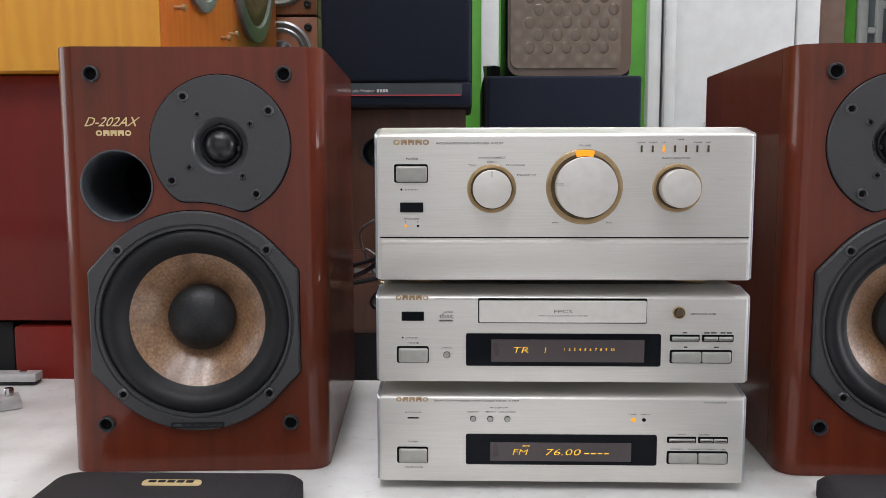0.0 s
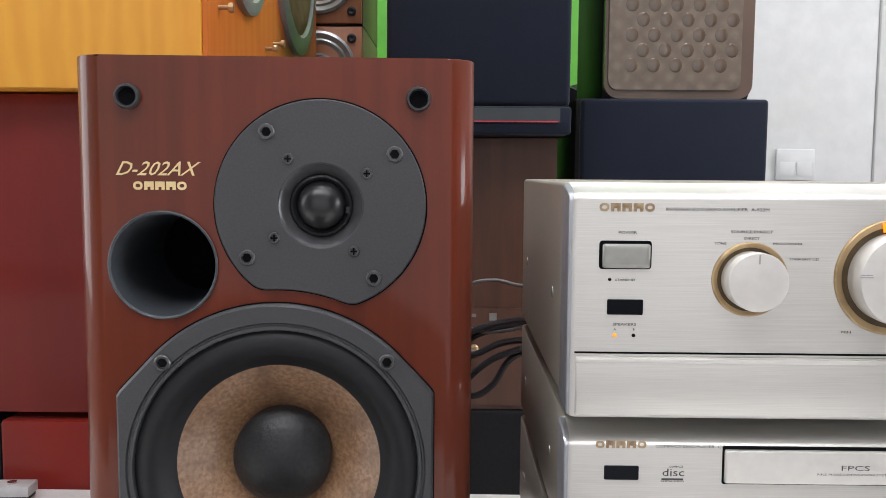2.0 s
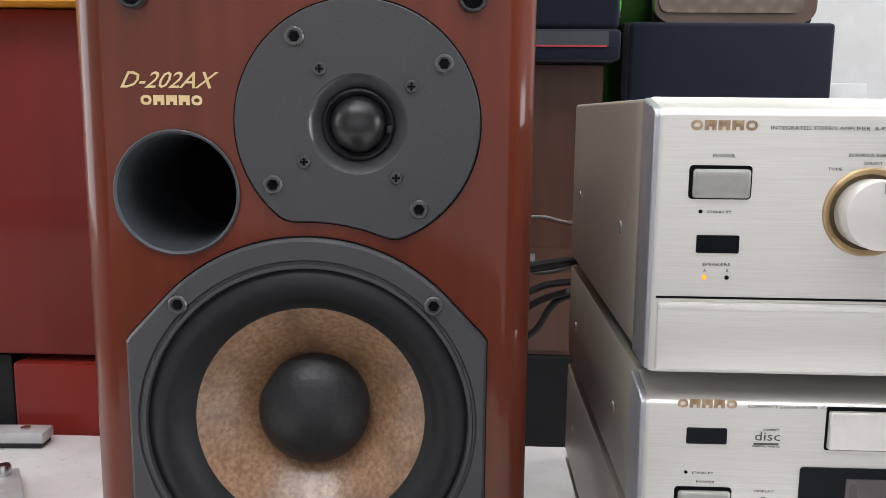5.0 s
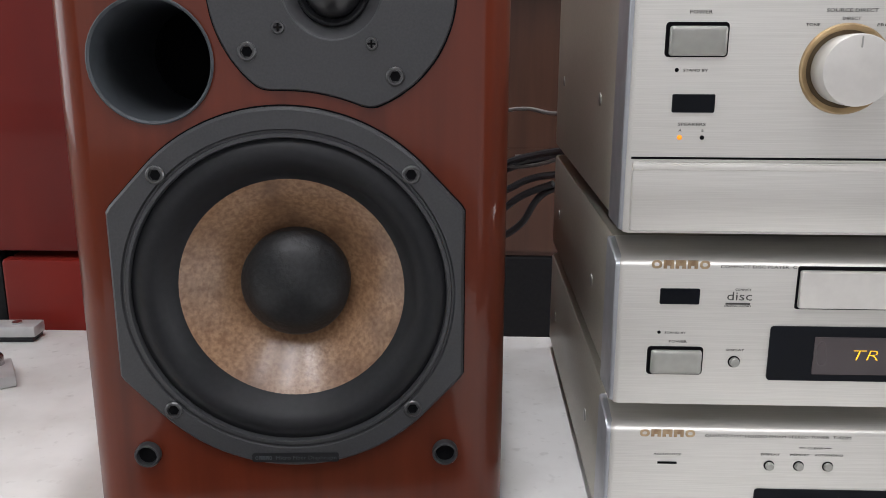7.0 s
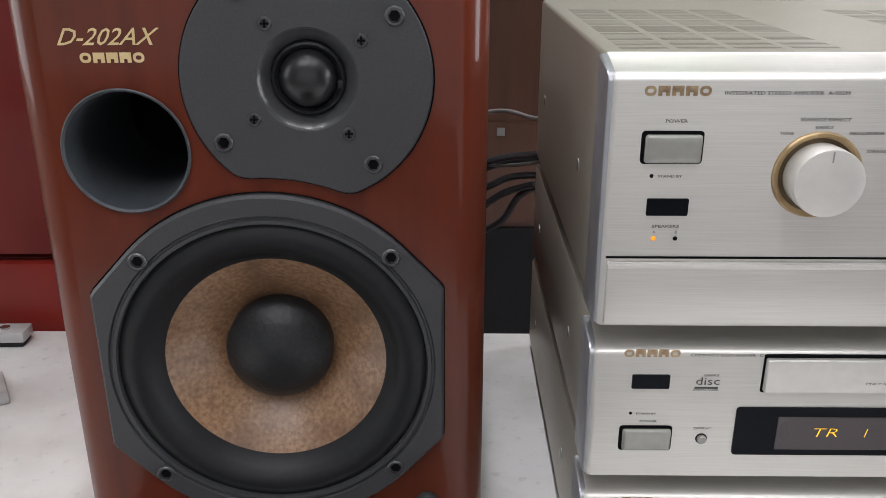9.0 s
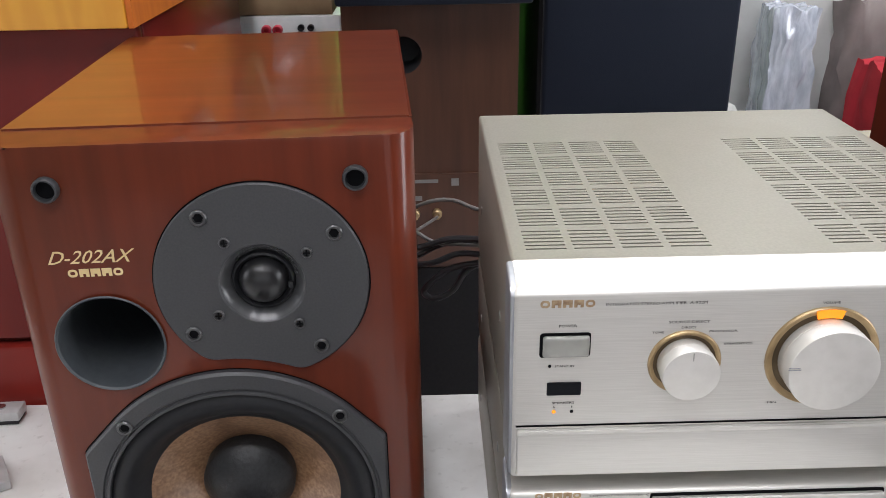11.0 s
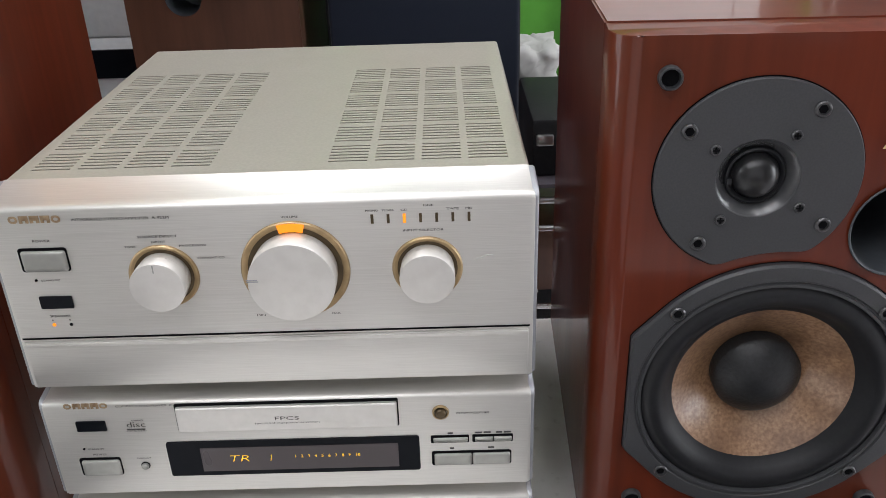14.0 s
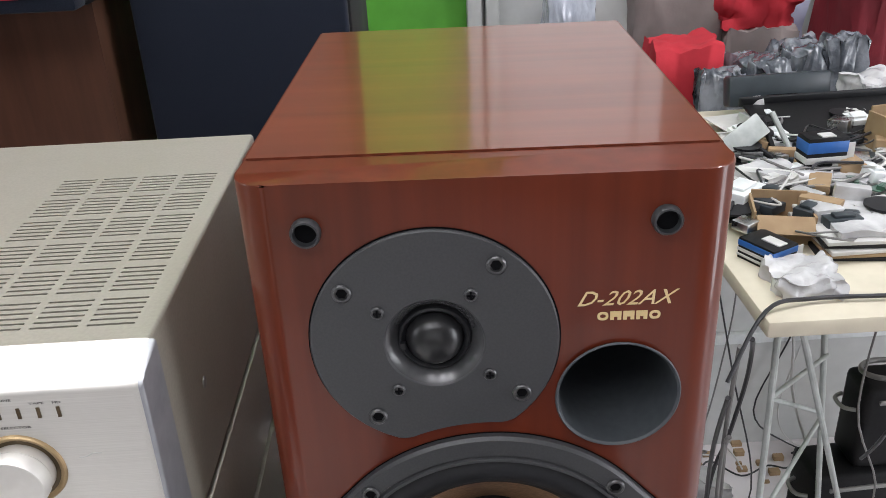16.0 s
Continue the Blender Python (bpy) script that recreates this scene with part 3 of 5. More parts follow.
    part("terminal_lug", box(tx + s * 0.0128, tx + s * 0.0155, y - 0.0008, y + 0.002, tz - 0.004, tz - 0.0005, 0.0005), M_RUBBER, tw)
    for ang in (126, 35, 215.5, 306):
        driver_screw(tx + s * 0.0468 * math.cos(radians(ang)), tz + 0.0468 * math.sin(radians(ang)), y - 0.0023, 0.0043, tw)
    for ang in (124.5, 35, 215, 306):
        driver_screw(tx + s * 0.0292 * math.cos(radians(ang)), tz + 0.0292 * math.sin(radians(ang)), y - 0.0023, 0.003, tw, False)
    # woofer: round rim with straight flanks, joined by tangents
    bm = bmesh.new()
    n = 180

    def rim_reach(a):
        a = abs((a + 90) % 180 - 90)
        if a < 26.3:
            return 0.0830 / math.cos(radians(a))
        return 0.0888 / math.cos(radians(max(0.0, 43.2 - a)))

    def rim_row(k_in, dy):
        return [bm.verts.new((wx + (rim_reach(2 * k) - k_in) * math.cos(radians(2 * k)), y + dy, wz + (rim_reach(2 * k) - k_in) * math.sin(radians(2 * k)))) for k in range(n)]

    def round_row(r, dy):
        return [bm.verts.new((wx + r * math.cos(radians(2 * k)), y + dy, wz + r * math.sin(radians(2 * k)))) for k in range(n)]
    rows = [rim_row(0, 0.0003), rim_row(0, -0.0030), rim_row(0.0014, -0.0046)] + [round_row(r, dy) for r, dy in (
        (0.0790, -0.0046), (0.0782, -0.0034), (0.0774, -0.0034), (0.0768, -0.0048), (0.0752, -0.0048), (0.0746, -0.0030), (0.0744, 0.002))]
    for a, b in zip(rows, rows[1:]):
        for k in range(n):
            bm.faces.new((a[k], a[(k + 1) % n], b[(k + 1) % n], b[k]))
    rim = [(wx + rim_reach(2 * k) * math.cos(radians(2 * k)), wz + rim_reach(2 * k) * math.sin(radians(2 * k))) for k in range(n)]
    part("woofer_recess", ring_strip(rim, wx, wz, 1.008, 0.98, y - 0.0003), M_HOLE, sp)
    wf = part("woofer", bm, M_PLATE, sp, "woofer with a brown fibre cone in a grey rim", smooth=25)
    part("surround", lathe([(0.0748, -0.0018), (0.0730, -0.0030), (0.0702, -0.0044), (0.0668, -0.0048), (0.0632, -0.0034), (0.0598, 0.0002), (0.0572, 0.0036), (0.0545, 0.0052)], wx, wz, y, 96), M_RUBBER, wf)
    cone = part("cone", lathe([(0.0550, 0.0050), (0.0500, 0.0085), (0.042, 0.0148), (0.034, 0.0212), (0.0265, 0.0262)], wx, wz, y, 96), M_CONE, wf, "brown woven fibre cone")
    part("dust_cap", lathe([(0.0270, 0.0262), (0.0270, 0.0168), (0.0264, 0.0156), (0.0252, 0.0144), (0.0226, 0.0117), (0.018, 0.0085), (0.012, 0.0059), (0.006, 0.0044), (0, 0.0039)], wx, wz, y, 64), M_CAP, wf, "black domed dust cap")
    for qx in (-1, 1):
        for qz in (-1, 1):
            driver_screw(wx + qx * 0.0583, wz + qz * 0.058, y - 0.0045, 0.0044, wf)
    pl = part("name_plate", prism(rounded(wx - 0.0215, wx + 0.0215, wz - 0.0862, wz - 0.0814, 0.0012), y - 0.0051, y - 0.0044), M_RUBBER, wf)
    lettering("Micro Fiber Diaphragm", wx - 0.010, y - 0.00525, wz - 0.0848, 0.0021, M_PORT, wf, width=0.030)
    badge(wx - 0.020, wx - 0.0115, wz - 0.0848, wz - 0.0828, y - 0.0051, M_PORT, wf)
    # pegs for the cloth grille
    for qx in (-1, 1):
        for qz in (z + 0.0405, z + 0.3190):
            pg = part("grille_socket", lathe([(0.0064, 0.0), (0.0064, -0.0030), (0.0058, -0.0042), (0.0050, -0.0042), (0.0046, -0.0012), (0, -0.001)], cx + qx * 0.0741, qz, y, 28), M_PEG, sp)
            part("socket_hole", lathe([(0.0045, -0.0013), (0, -0.0013)], cx + qx * 0.0741, qz, y, 28), M_HOLE, pg)
    # gold print
    lx = cx - 0.0825 if s > 0 else cx + 0.0375
    lettering("D-202AX", lx + 0.0005, y - 0.0003, z + 0.2790, 0.0074, M_GOLD, sp, width=0.0435, slant=0.5, name="model_lettering", bold=0.00006)
    badge(lx + 0.0095, lx + 0.0375, z + 0.2715, z + 0.2758, y, M_GOLD, sp)
    piv = Vector((cx, y, z))
    sp.location = piv + Matrix.Rotation(radians(yaw), 3, "Z") @ (sp.location - piv)
    sp.rotation_euler.z = radians(yaw)
    return sp


loudspeaker(-0.2868, 0.0335, 1, 3.2, "cherry lacquered bookshelf loudspeaker with bare drivers")
loudspeaker(0.2843, 0.0300, -1, -2.5, "cherry lacquered bookshelf loudspeaker with bare drivers")


# cloth grilles lying in front of the loudspeakers
def cloth_grille(x0, x1, y0, y1, label):
    z = TZ + 0.0005
    g = thing("speaker_grille", ((x0 + x1) / 2, (y0 + y1) / 2, z), label, "speaker grille", "removed speaker grilles")
    bm = bmesh.new()
    for sc, dz in ((0.0, 0.0), (0.0, 0.010), (0.003, 0.0135), (0.008, 0.015)):
        vs = [bm.verts.new((a, b, z + dz)) for a, b in rounded(x0 + sc, x1 - sc, y0 + sc, y1 - sc, 0.016, 5)]
        if dz == 0:
            bm.faces.new(vs[::-1])
        else:
            for i in range(len(vs)):
                bm.faces.new((old[i], old[(i + 1) % len(vs)], vs[(i + 1) % len(vs)], vs[i]))
        old = vs
    bm.faces.new(old)
    part("cloth_frame", bm, M_GRILLE, g)
    mx = (x0 + x1) / 2
    bm = bmesh.new()
    a = [bm.verts.new((p, q, z + 0.0149)) for p, q in rounded(mx - 0.022, mx + 0.022, y1 - 0.033, y1 - 0.024, 0.003)]
    b = [bm.verts.new((p, q, z + 0.0165)) for p, q in rounded(mx - 0.0215, mx + 0.0215, y1 - 0.0325, y1 - 0.0245, 0.003)]
    for i in range(len(a)):
        bm.faces.new((a[i], a[(i + 1) % len(a)], b[(i + 1) % len(a)], b[i]))
    bm.faces.new(b)
    bg = part("badge_plate", bm, M_GOLD, g, "gold badge plate")
    bm = bmesh.new()
    for i in range(5):
        box(mx - 0.017 + i * 0.007, mx - 0.017 + i * 0.007 + 0.0052, y1 - 0.0305, y1 - 0.0265, z + 0.0164, z + 0.0169, bm=bm)
    part("badge_mark", bm, M_RUBBER, bg)


cloth_grille(-0.383, -0.193, -0.325, -0.003, "black cloth speaker grille lying flat with gold badge")
cloth_grille(0.193, 0.383, -0.325, 0.004, "black cloth speaker grille lying flat with gold badge")


# ---------------------------------------------------------------- stereo components
def fascia_mesh(x0, x1, z0, z1, r=0.0028, rt=1.0):
    """Front panel: flat face, softly curved over the top."""
    prof = [(0.026, z0), (0.0, z0)] + [(a * rt, z1 - b * rt) for a, b in ((0, 0.0080), (0.0003, 0.0070), (0.0009, 0.0061), (0.0019, 0.0054), (0.0034, 0.0048), (0.0055, 0.0043))] + [(0.0255, z1 - 0.0003), (0.026, z1)]
    bm = bmesh.new()
    rows = []
    h = z1 - z0
    for x, i in ((x0, r), (x0 + 0.3 * r, 0.3 * r), (x0 + r, 0), (x1 - r, 0), (x1 - 0.3 * r, 0.3 * r), (x1, r)):
        rows.append([bm.verts.new((x, p + i * (1 - p / 0.026), z0 + 0.4 * i + (q - z0) * (1 - 1.4 * i / h))) for p, q in prof])
    k = len(prof)
    for a, b in zip(rows, rows[1:]):
        for j in range(k):
            bm.faces.new((a[j], a[(j + 1) % k], b[(j + 1) % k], b[j]))
    bm.faces.new(rows[0][::-1])
    bm.faces.new(rows[-1])
    return bm


def trim_mesh(side, x_in, x_out, z0, z1):
    """Slim end cap that follows the front panel up and over its top."""
    prof = [(0.0260, z0), (0.0012, z0), (0.0012, z1 - 0.0086), (0.0018, z1 - 0.0072), (0.0032, z1 - 0.0058), (0.0058, z1 - 0.0047), (0.0260, z1 - 0.0005)]
    bm = bmesh.new()
    rows = []
    for x, i in ((x_in, 0.0), (x_out - 0.0011, 0.0), (x_out - 0.0003, 0.0006), (x_out, 0.0016)):
        rows.append([bm.verts.new((side * x, max(p, 0.0012 + i) if p < 0.02 else p, min(q, z1 - 0.0005 - i) if q > z0 else q + 0.5 * i)) for p, q in prof])
    k = len(prof)
    for a, b in zip(rows, rows[1:]):
        for j in range(k):
            bm.faces.new((a[j], a[(j + 1) % k], b[(j + 1) % k], b[j]))
    bm.faces.new(rows[0][::-1])
    bm.faces.new(rows[-1])
    bmesh.ops.recalc_face_normals(bm, faces=bm.faces[:])
    return bm


def chassis(name, z0, z1, label, vents=False):
    u = thing(name, (0, 0.150, z0 - 0.007), label, "stereo component", "stack of stereo components")
    part("fascia", fascia_mesh(-0.1375, 0.1375, z0, z1), M_ALU, u, "brushed champagne front panel", smooth=40)
    for sg in (-1, 1):
        part("side_trim", trim_mesh(sg, 0.1350, 0.1388, z0 + 0.001, z1), M_TRIM, u, smooth=40)
    x0, x1, y0, y1 = -0.1362, 0.1362, 0.0262, 0.298
    top = z1 - 0.0006
    if not vents:
        part("cover", box(x0, x1, y0, y1, z0 + 0.001, top, 0.0022), M_BODY, u, "champagne painted steel cover")
    else:
        # cover with real slots in the top
        xs, ys = [x0 + 0.002], [y0]
        cols, slots = [], []
        for c0 in (-0.1275, 0.0305):
            for c in range(4):
                a = c0 + c * 0.02485
                cols.append((a, a + 0.0210))
                xs += [a, a + 0.0210]
        for rr in range(6):
            for k in range(6):
                a = 0.0395 + rr * 0.0319 + k * 0.0046
                slots.append((a, a + 0.0016))
                ys += [a, a + 0.0016]
        xs.append(x1 - 0.002)
        ys.append(y1)
        xs, ys = sorted(xs), sorted(ys)
        bm = bmesh.new()
        g = [[bm.verts.new((a, b, top)) for b in ys] for a in xs]
        cs = {round(c[0], 5) for c in cols}
        ss = {round(c[0], 5) for c in slots}
        for i in range(len(xs) - 1):
            for j in range(len(ys) - 1):
                if round(xs[i], 5) in cs and round(ys[j], 5) in ss:
                    f = [g[i][j], g[i + 1][j], g[i + 1][j + 1], g[i][j + 1]]
                    lo = [bm.verts.new((v.co.x, v.co.y, top - 0.0012)) for v in f]
                    for q in range(4):
                        bm.faces.new((f[q], f[(q + 1) % 4], lo[(q + 1) % 4], lo[q]))
                else:
                    bm.faces.new((g[i][j], g[i + 1][j], g[i + 1][j + 1], g[i][j + 1]))
        # sides, folded over with a small radius
        for sg, col in ((-1, g[0]), (1, g[-1])):
            prev = [col[0], col[-1]]
            for dx, dz in ((0.0012, 0.0005), (0.002, 0.002), (0.002, top - z0 - 0.001)):
                bx = x0 + 0.002 if sg < 0 else x1 - 0.002
                nw = [bm.verts.new((bx + sg * dx, yy, top - dz)) for yy in (y0, y1)]
                if prev[0] is col[0]:
                    bm.faces.new(col + nw[::-1])
                else:
                    bm.faces.new((prev[0], prev[1], nw[1], nw[0]))
                prev = nw
        part("cover", bm, M_BODY, u, "champagne steel cover with rows of vent slots", smooth=40)
        # black box added so the inside below the slots reads as shade
        part("inner_shade_box", box(x0 + 0.004, x1 - 0.004, y0 + 0.002, y1 - 0.004, z0 + 0.002, top - 0.022), M_HOLE, u)
        part("back_panel", box(x0 + 0.0025, x1 - 0.0025, y1 - 0.003, y1 - 0.0005, z0 + 0.002, top - 0.001), M_BLACK, u)
    for sg in (-1, 1):
        for yy, zz in ((0.085, 0.40), (0.255, 0.40)):
            part("side_screw", lathe([(0.0034, 0), (0.0034, sg * 0.0004), (0.0026, sg * 0.0007), (0, sg * 0.0007)], yy, z0 + (z1 - z0) * zz + 0.004, sg * 0.1362, 16, axis="x"), M_BUTTON, u)
    u.location.x += 0.00175
    u.scale.x = 1.0127
    for fx in (-0.105, 0.105):
        for fy in (0.045, 0.265):
            part("foot", lathe([(0, -0.0068), (0.013, -0.0068), (0.0145, -0.005), (0.0145, 0.001), (0, 0.001)], fx, fy, z0, 24, axis="z"), M_GOLDRING if fy < 0.1 else M_RUBBER, u)
    return u


def push_button(x0, x1, z0, z1, parent, depth=0.0026, m=None, r=0.0016, split=None, name="button"):
    frame_ = part(name, prism(rounded(x0 - 0.0015, x1 + 0.0007, z0 - 0.0005, z1 + 0.0015, r), -0.0004, 0.0004), M_HOLE, parent)
    cuts = [x0] + ([split - 0.0002, split + 0.0002] if split else []) + [x1]
    for a, b in zip(cuts[::2], cuts[1::2]):
        bm = bmesh.new()
        old = None
        for sc, dy in ((0, 0.0), (0, -depth + 0.0014), (0.0004, -depth + 0.0007), (0.0012, -depth + 0.0002), (0.0026 if z1 - z0 > 0.006 else 0.0012, -depth)):
            vs = [bm.verts.new((p, dy, q)) for p, q in rounded(a + sc, b - sc, z0 + sc, z1 - sc, r * 0.8)]
            if old:
                for i in range(len(vs)):
                    bm.faces.new((old[i], old[(i + 1) % len(vs)], vs[(i + 1) % len(vs)], vs[i]))
            old = vs
        bm.faces.new(old)
        part("key", bm, m or M_BUTTON, frame_)
    return frame_


def round_button(x, z, r, parent, m=None, depth=0.002):
    b = part("round_button", lathe([(r * 1.25, 0), (r * 1.25, -0.0003), (0, -0.0003)], x, z, 0, 24), M_HOLE, parent)
    part("key", lathe([(r, 0), (r, -depth + 0.0004), (r * 0.8, -depth), (r * 0.5, -depth + 0.0002), (0, -depth + 0.0004)], x, z, 0, 24), m or M_BUTTON, b)


def knob(x, z, ro, ri, rk, depth, parent, label):
    ring = part("knob", lathe([(ro, 0.0), (ro - 0.0002, -0.0010), (ro - 0.0007, -0.0015), (ro - 0.0013, -0.0014), (ri + 0.0004, -0.0006), (ri, -0.0003)], x, z, 0, 72), M_GOLDRING, parent, label)
    part("gap", lathe([(ri + 0.0002, -0.00035), (0, -0.00035)], x, z, 0, 48), M_BRONZE, ring)
    part("collar", lathe([(rk - 0.0003, -0.0004), (rk - 0.0003, -0.0052), (rk - 0.0009, -0.0056)], x, z, 0, 72), M_ALUB, ring)
    part("grip", lathe([(rk - 0.0008, -0.0055), (rk, -0.0060), (rk, -depth + 0.0007), (rk - 0.0002, -depth + 0.0002), (rk - 0.0007, -depth), (0, -depth)], x, z, 0, 72), M_ALUB, ring)
    return ring


def dot(x, z, r, m, parent, name="indicator"):
    return part(name, lathe([(r, 0.0), (r, -0.0003), (r * 0.6, -0.0006), (0, -0.0007)], x, z, 0, 16), m, parent)


def display(x0, x1, z0, z1, sx0, sx1, sz0, sz1, parent):
    d = part("display", prism(rounded(x0, x1, z0, z1, 0.0016), -0.0008, 0.0004), M_GLASS, parent, "black display window")
    part("screen", prism(rounded(sx0, sx1, sz0, sz1, 0.0002, 1), -0.0011, -0.0006), M_SCREEN, d)
    return d


T = lambda words, x, z, h, w, parent, align="LEFT": lettering(words, x, -0.00025, z, h, M_TEXT, parent, align, w, bold=0.00002)

# tuner
tu = chassis("tuner", 0.757, 0.829, "slim champagne silver tuner with an amber lit display")
badge(-0.1245, -0.0995, 0.8195, 0.8230, 0, M_MARK, tu)
T("QUARTZ SYNTHESIZED FM/AM STEREO TUNER  T-422M", -0.0955, 0.8198, 0.00135, 0.064, tu)
T("ACCUCLOCK", -0.1175, 0.8105, 0.0011, 0.0125, tu)
part("clock_slot", box(-0.1155, -0.1070, -0.0004, 0.0003, 0.8062, 0.8072), M_HOLE, tu)
T("POWER", -0.1150, 0.7875, 0.0011, 0.0075, tu)
push_button(-0.1222, -0.1007, 0.7715, 0.7825, tu)
T("STAND BY/ON", -0.1175, 0.7672, 0.0011, 0.0135, tu)
for bx, w in ((-0.0660, "DISPLAY"), (-0.0530, "MEMORY"), (-0.0402, "AUTO/MONO")):
    round_button(bx, 0.8062, 0.0019, tu)
    T(w, bx, 0.8112, 0.0011, 0.0085 if w != "AUTO/MONO" else 0.0125, tu, "CENTER")
T("CLEAR", -0.0465, 0.8146, 0.0011, 0.007, tu, "CENTER")
part("print_line", box(-0.0535, -0.0508, -0.0003, 0.0001, 0.8150, 0.8153, bm=box(-0.0422, -0.0395, -0.0003, 0.0001, 0.8150, 0.8153)), M_TEXT, tu)
ds = display(-0.0715, 0.0722, 0.7705, 0.7945, -0.0530, 0.0530, 0.7735, 0.7882, tu)
lettering("FM", -0.0370, -0.0012, 0.7783, 0.0048, M_AMBER, ds, width=0.0115, slant=0.2, bold=-0.00013)
lettering("AUTO", -0.0288, -0.0012, 0.7847, 0.0016, M_AMBER, ds, width=0.0055)
lettering("76.00", -0.0125, -0.0012, 0.7783, 0.0052, M_AMBER, ds, width=0.0260, slant=0.2, bold=-0.00013)
bm = bmesh.new()
for i in range(4):
    box(0.0180 + i * 0.005, 0.0212 + i * 0.005, -0.0013, -0.0009, 0.7795, 0.7801, bm=bm)
part("segment_bars", bm, M_AMBER, ds)
dot(0.0545, 0.8062, 0.0017, M_AMBERL, tu)
dot(0.0623, 0.8062, 0.0014, M_HOLE, tu)
T("TUNED", 0.0502, 0.8100, 0.0010, 0.0070, tu)
T("STEREO", 0.0592, 0.8100, 0.0010, 0.0075, tu)
T("ACCUCLOCK", 0.1060, 0.8195, 0.0012, 0.0180, tu)
push_button(0.0813, 0.1008, 0.7888, 0.7918, tu, 0.0018, r=0.0008)
push_button(0.1045, 0.1245, 0.7888, 0.7918, tu, 0.0018, r=0.0008, split=0.1145)
push_button(0.0813, 0.1248, 0.7722, 0.7805, tu, 0.0022, split=0.1030)
T("BAND", 0.0880, 0.7945, 0.0010, 0.0060, tu)
T("CLASS", 0.1030, 0.7945, 0.0010, 0.0080, tu)
T("DOWN    TUNING / PRESET    UP", 0.0830, 0.7830, 0.0010, 0.0400, tu)

# disc player
cd = chassis("disc_player", 0.8355, 0.9065, "champagne silver disc player with amber track display")
badge(-0.1242, -0.0990, 0.8980, 0.9017, 0, M_MARK, cd)
T("COMPACT DISC PLAYER  C-722M", -0.0950, 0.8985, 0.00140, 0.0385, cd)
part("sensor_window", prism(rounded(-0.1195, -0.1028, 0.8822, 0.8892, 0.0004, 1), -0.0007, 0.0003), M_GLASS, cd)
lg = part("format_mark", box(-0.0915, -0.0812, -0.0003, 0.0001, 0.8822, 0.8830), M_TEXT, cd)
lettering("disc", -0.0915, -0.00025, 0.8842, 0.0040, M_TEXT, cd, width=0.0105)
T("COMPACT", -0.0880, 0.8885, 0.0010, 0.0068, cd)
T("DIGITAL AUDIO", -0.0920, 0.8812, 0.0008, 0.0112, cd)
dot(-0.1188, 0.8692, 0.0007, M_HOLE, cd)
T("STAND BY", -0.1165, 0.8686, 0.0010, 0.0092, cd)
T("POWER", -0.1145, 0.8645, 0.0011, 0.0078, cd)
push_button(-0.1218, -0.1000, 0.8502, 0.8612, cd)
T("DISPLAY", -0.0858, 0.8610, 0.0010, 0.0080, cd, "CENTER")
round_button(-0.0858, 0.8560, 0.0021, cd)
tr = part("disc_tray", prism(rounded(-0.0625, 0.0625, 0.8806, 0.8996, 0.0010), -0.0004, 0.0004), M_HOLE, cd)
bm = bmesh.new()
old = None
for sc, dy in ((0, 0.0), (0, -0.0022), (0.0005, -0.0030), (0.0016, -0.0032)):
    vs = [bm.verts.new((p, dy, q)) for p, q in rounded(-0.0616 + sc, 0.0617 - sc, 0.8815 + sc, 0.8980 - sc, 0.0008)]
    if old:
        for i in range(len(vs)):
            bm.faces.new((old[i], old[(i + 1) % len(vs)], vs[(i + 1) % len(vs)], vs[i]))
    old = vs
bm.faces.new(old)
tray = part("tray_front", bm, M_ALUB, tr)
lettering("FPCS", 0.0002, -0.0034, 0.8890, 0.0026, M_TEXT, tray, "CENTER", 0.0135)
lettering("FINE PULSE CONVERSION SYSTEM", 0.0002, -0.0034, 0.8864, 0.0011, M_TEXT, tray, "CENTER", 0.0360)
ds = display(-0.0715, 0.0733, 0.8478, 0.8728, -0.0525, 0.0610, 0.8510, 0.8682, cd)
lettering("TR", -0.0375, -0.0012, 0.8578, 0.0050, M_AMBER, ds, width=0.0108, slant=0.2, bold=-0.00013)
lettering("1", -0.0145, -0.0012, 0.8578, 0.0050, M_AMBER, ds, slant=0.2, bold=-0.00013)
for i in range(10):
    lettering(str(i + 1), 0.0010 + i * 0.0039, -0.0012, 0.8598, 0.0021, M_AMBER, ds)
rb = part("open_button", lathe([(0.0048, 0), (0.0046, -0.0012), (0.0040, -0.0014), (0.0034, -0.0004)], 0.0860, 0.8890, 0, 32), M_GOLDRING, cd)
part("key", lathe([(0.0033, 0), (0.0031, -0.0022), (0.0024, -0.0030), (0, -0.0034)], 0.0860, 0.8890, 0, 32), M_BRONZE, rb)
T("\u25a0 OPEN/CLOSE".replace("\u25a0 ", ""), 0.0945, 0.8875, 0.0012, 0.0185, cd)
push_button(0.0813, 0.1010, 0.8675, 0.8708, cd, 0.0018, r=0.0008)
push_button(0.1050, 0.1260, 0.8675, 0.8708, cd, 0.0018, r=0.0008, split=0.1155)
push_button(0.0815, 0.1252, 0.8508, 0.8592, cd, 0.0022, split=0.1033)
bm = bmesh.new()
for a, b, q in ((0.0895, 0.0925, 0.8732), (0.1050, 0.1090, 0.8732), (0.1100, 0.1140, 0.8732), (0.1170, 0.1205, 0.8732), (0.1215, 0.1255, 0.8732), (0.0905, 0.0930, 0.8622), (0.1125, 0.1160, 0.8622)):
    box(a, b, -0.0003, 0.0001, q, q + 0.0010, bm=bm)
part("print_marks", bm, M_TEXT, cd)

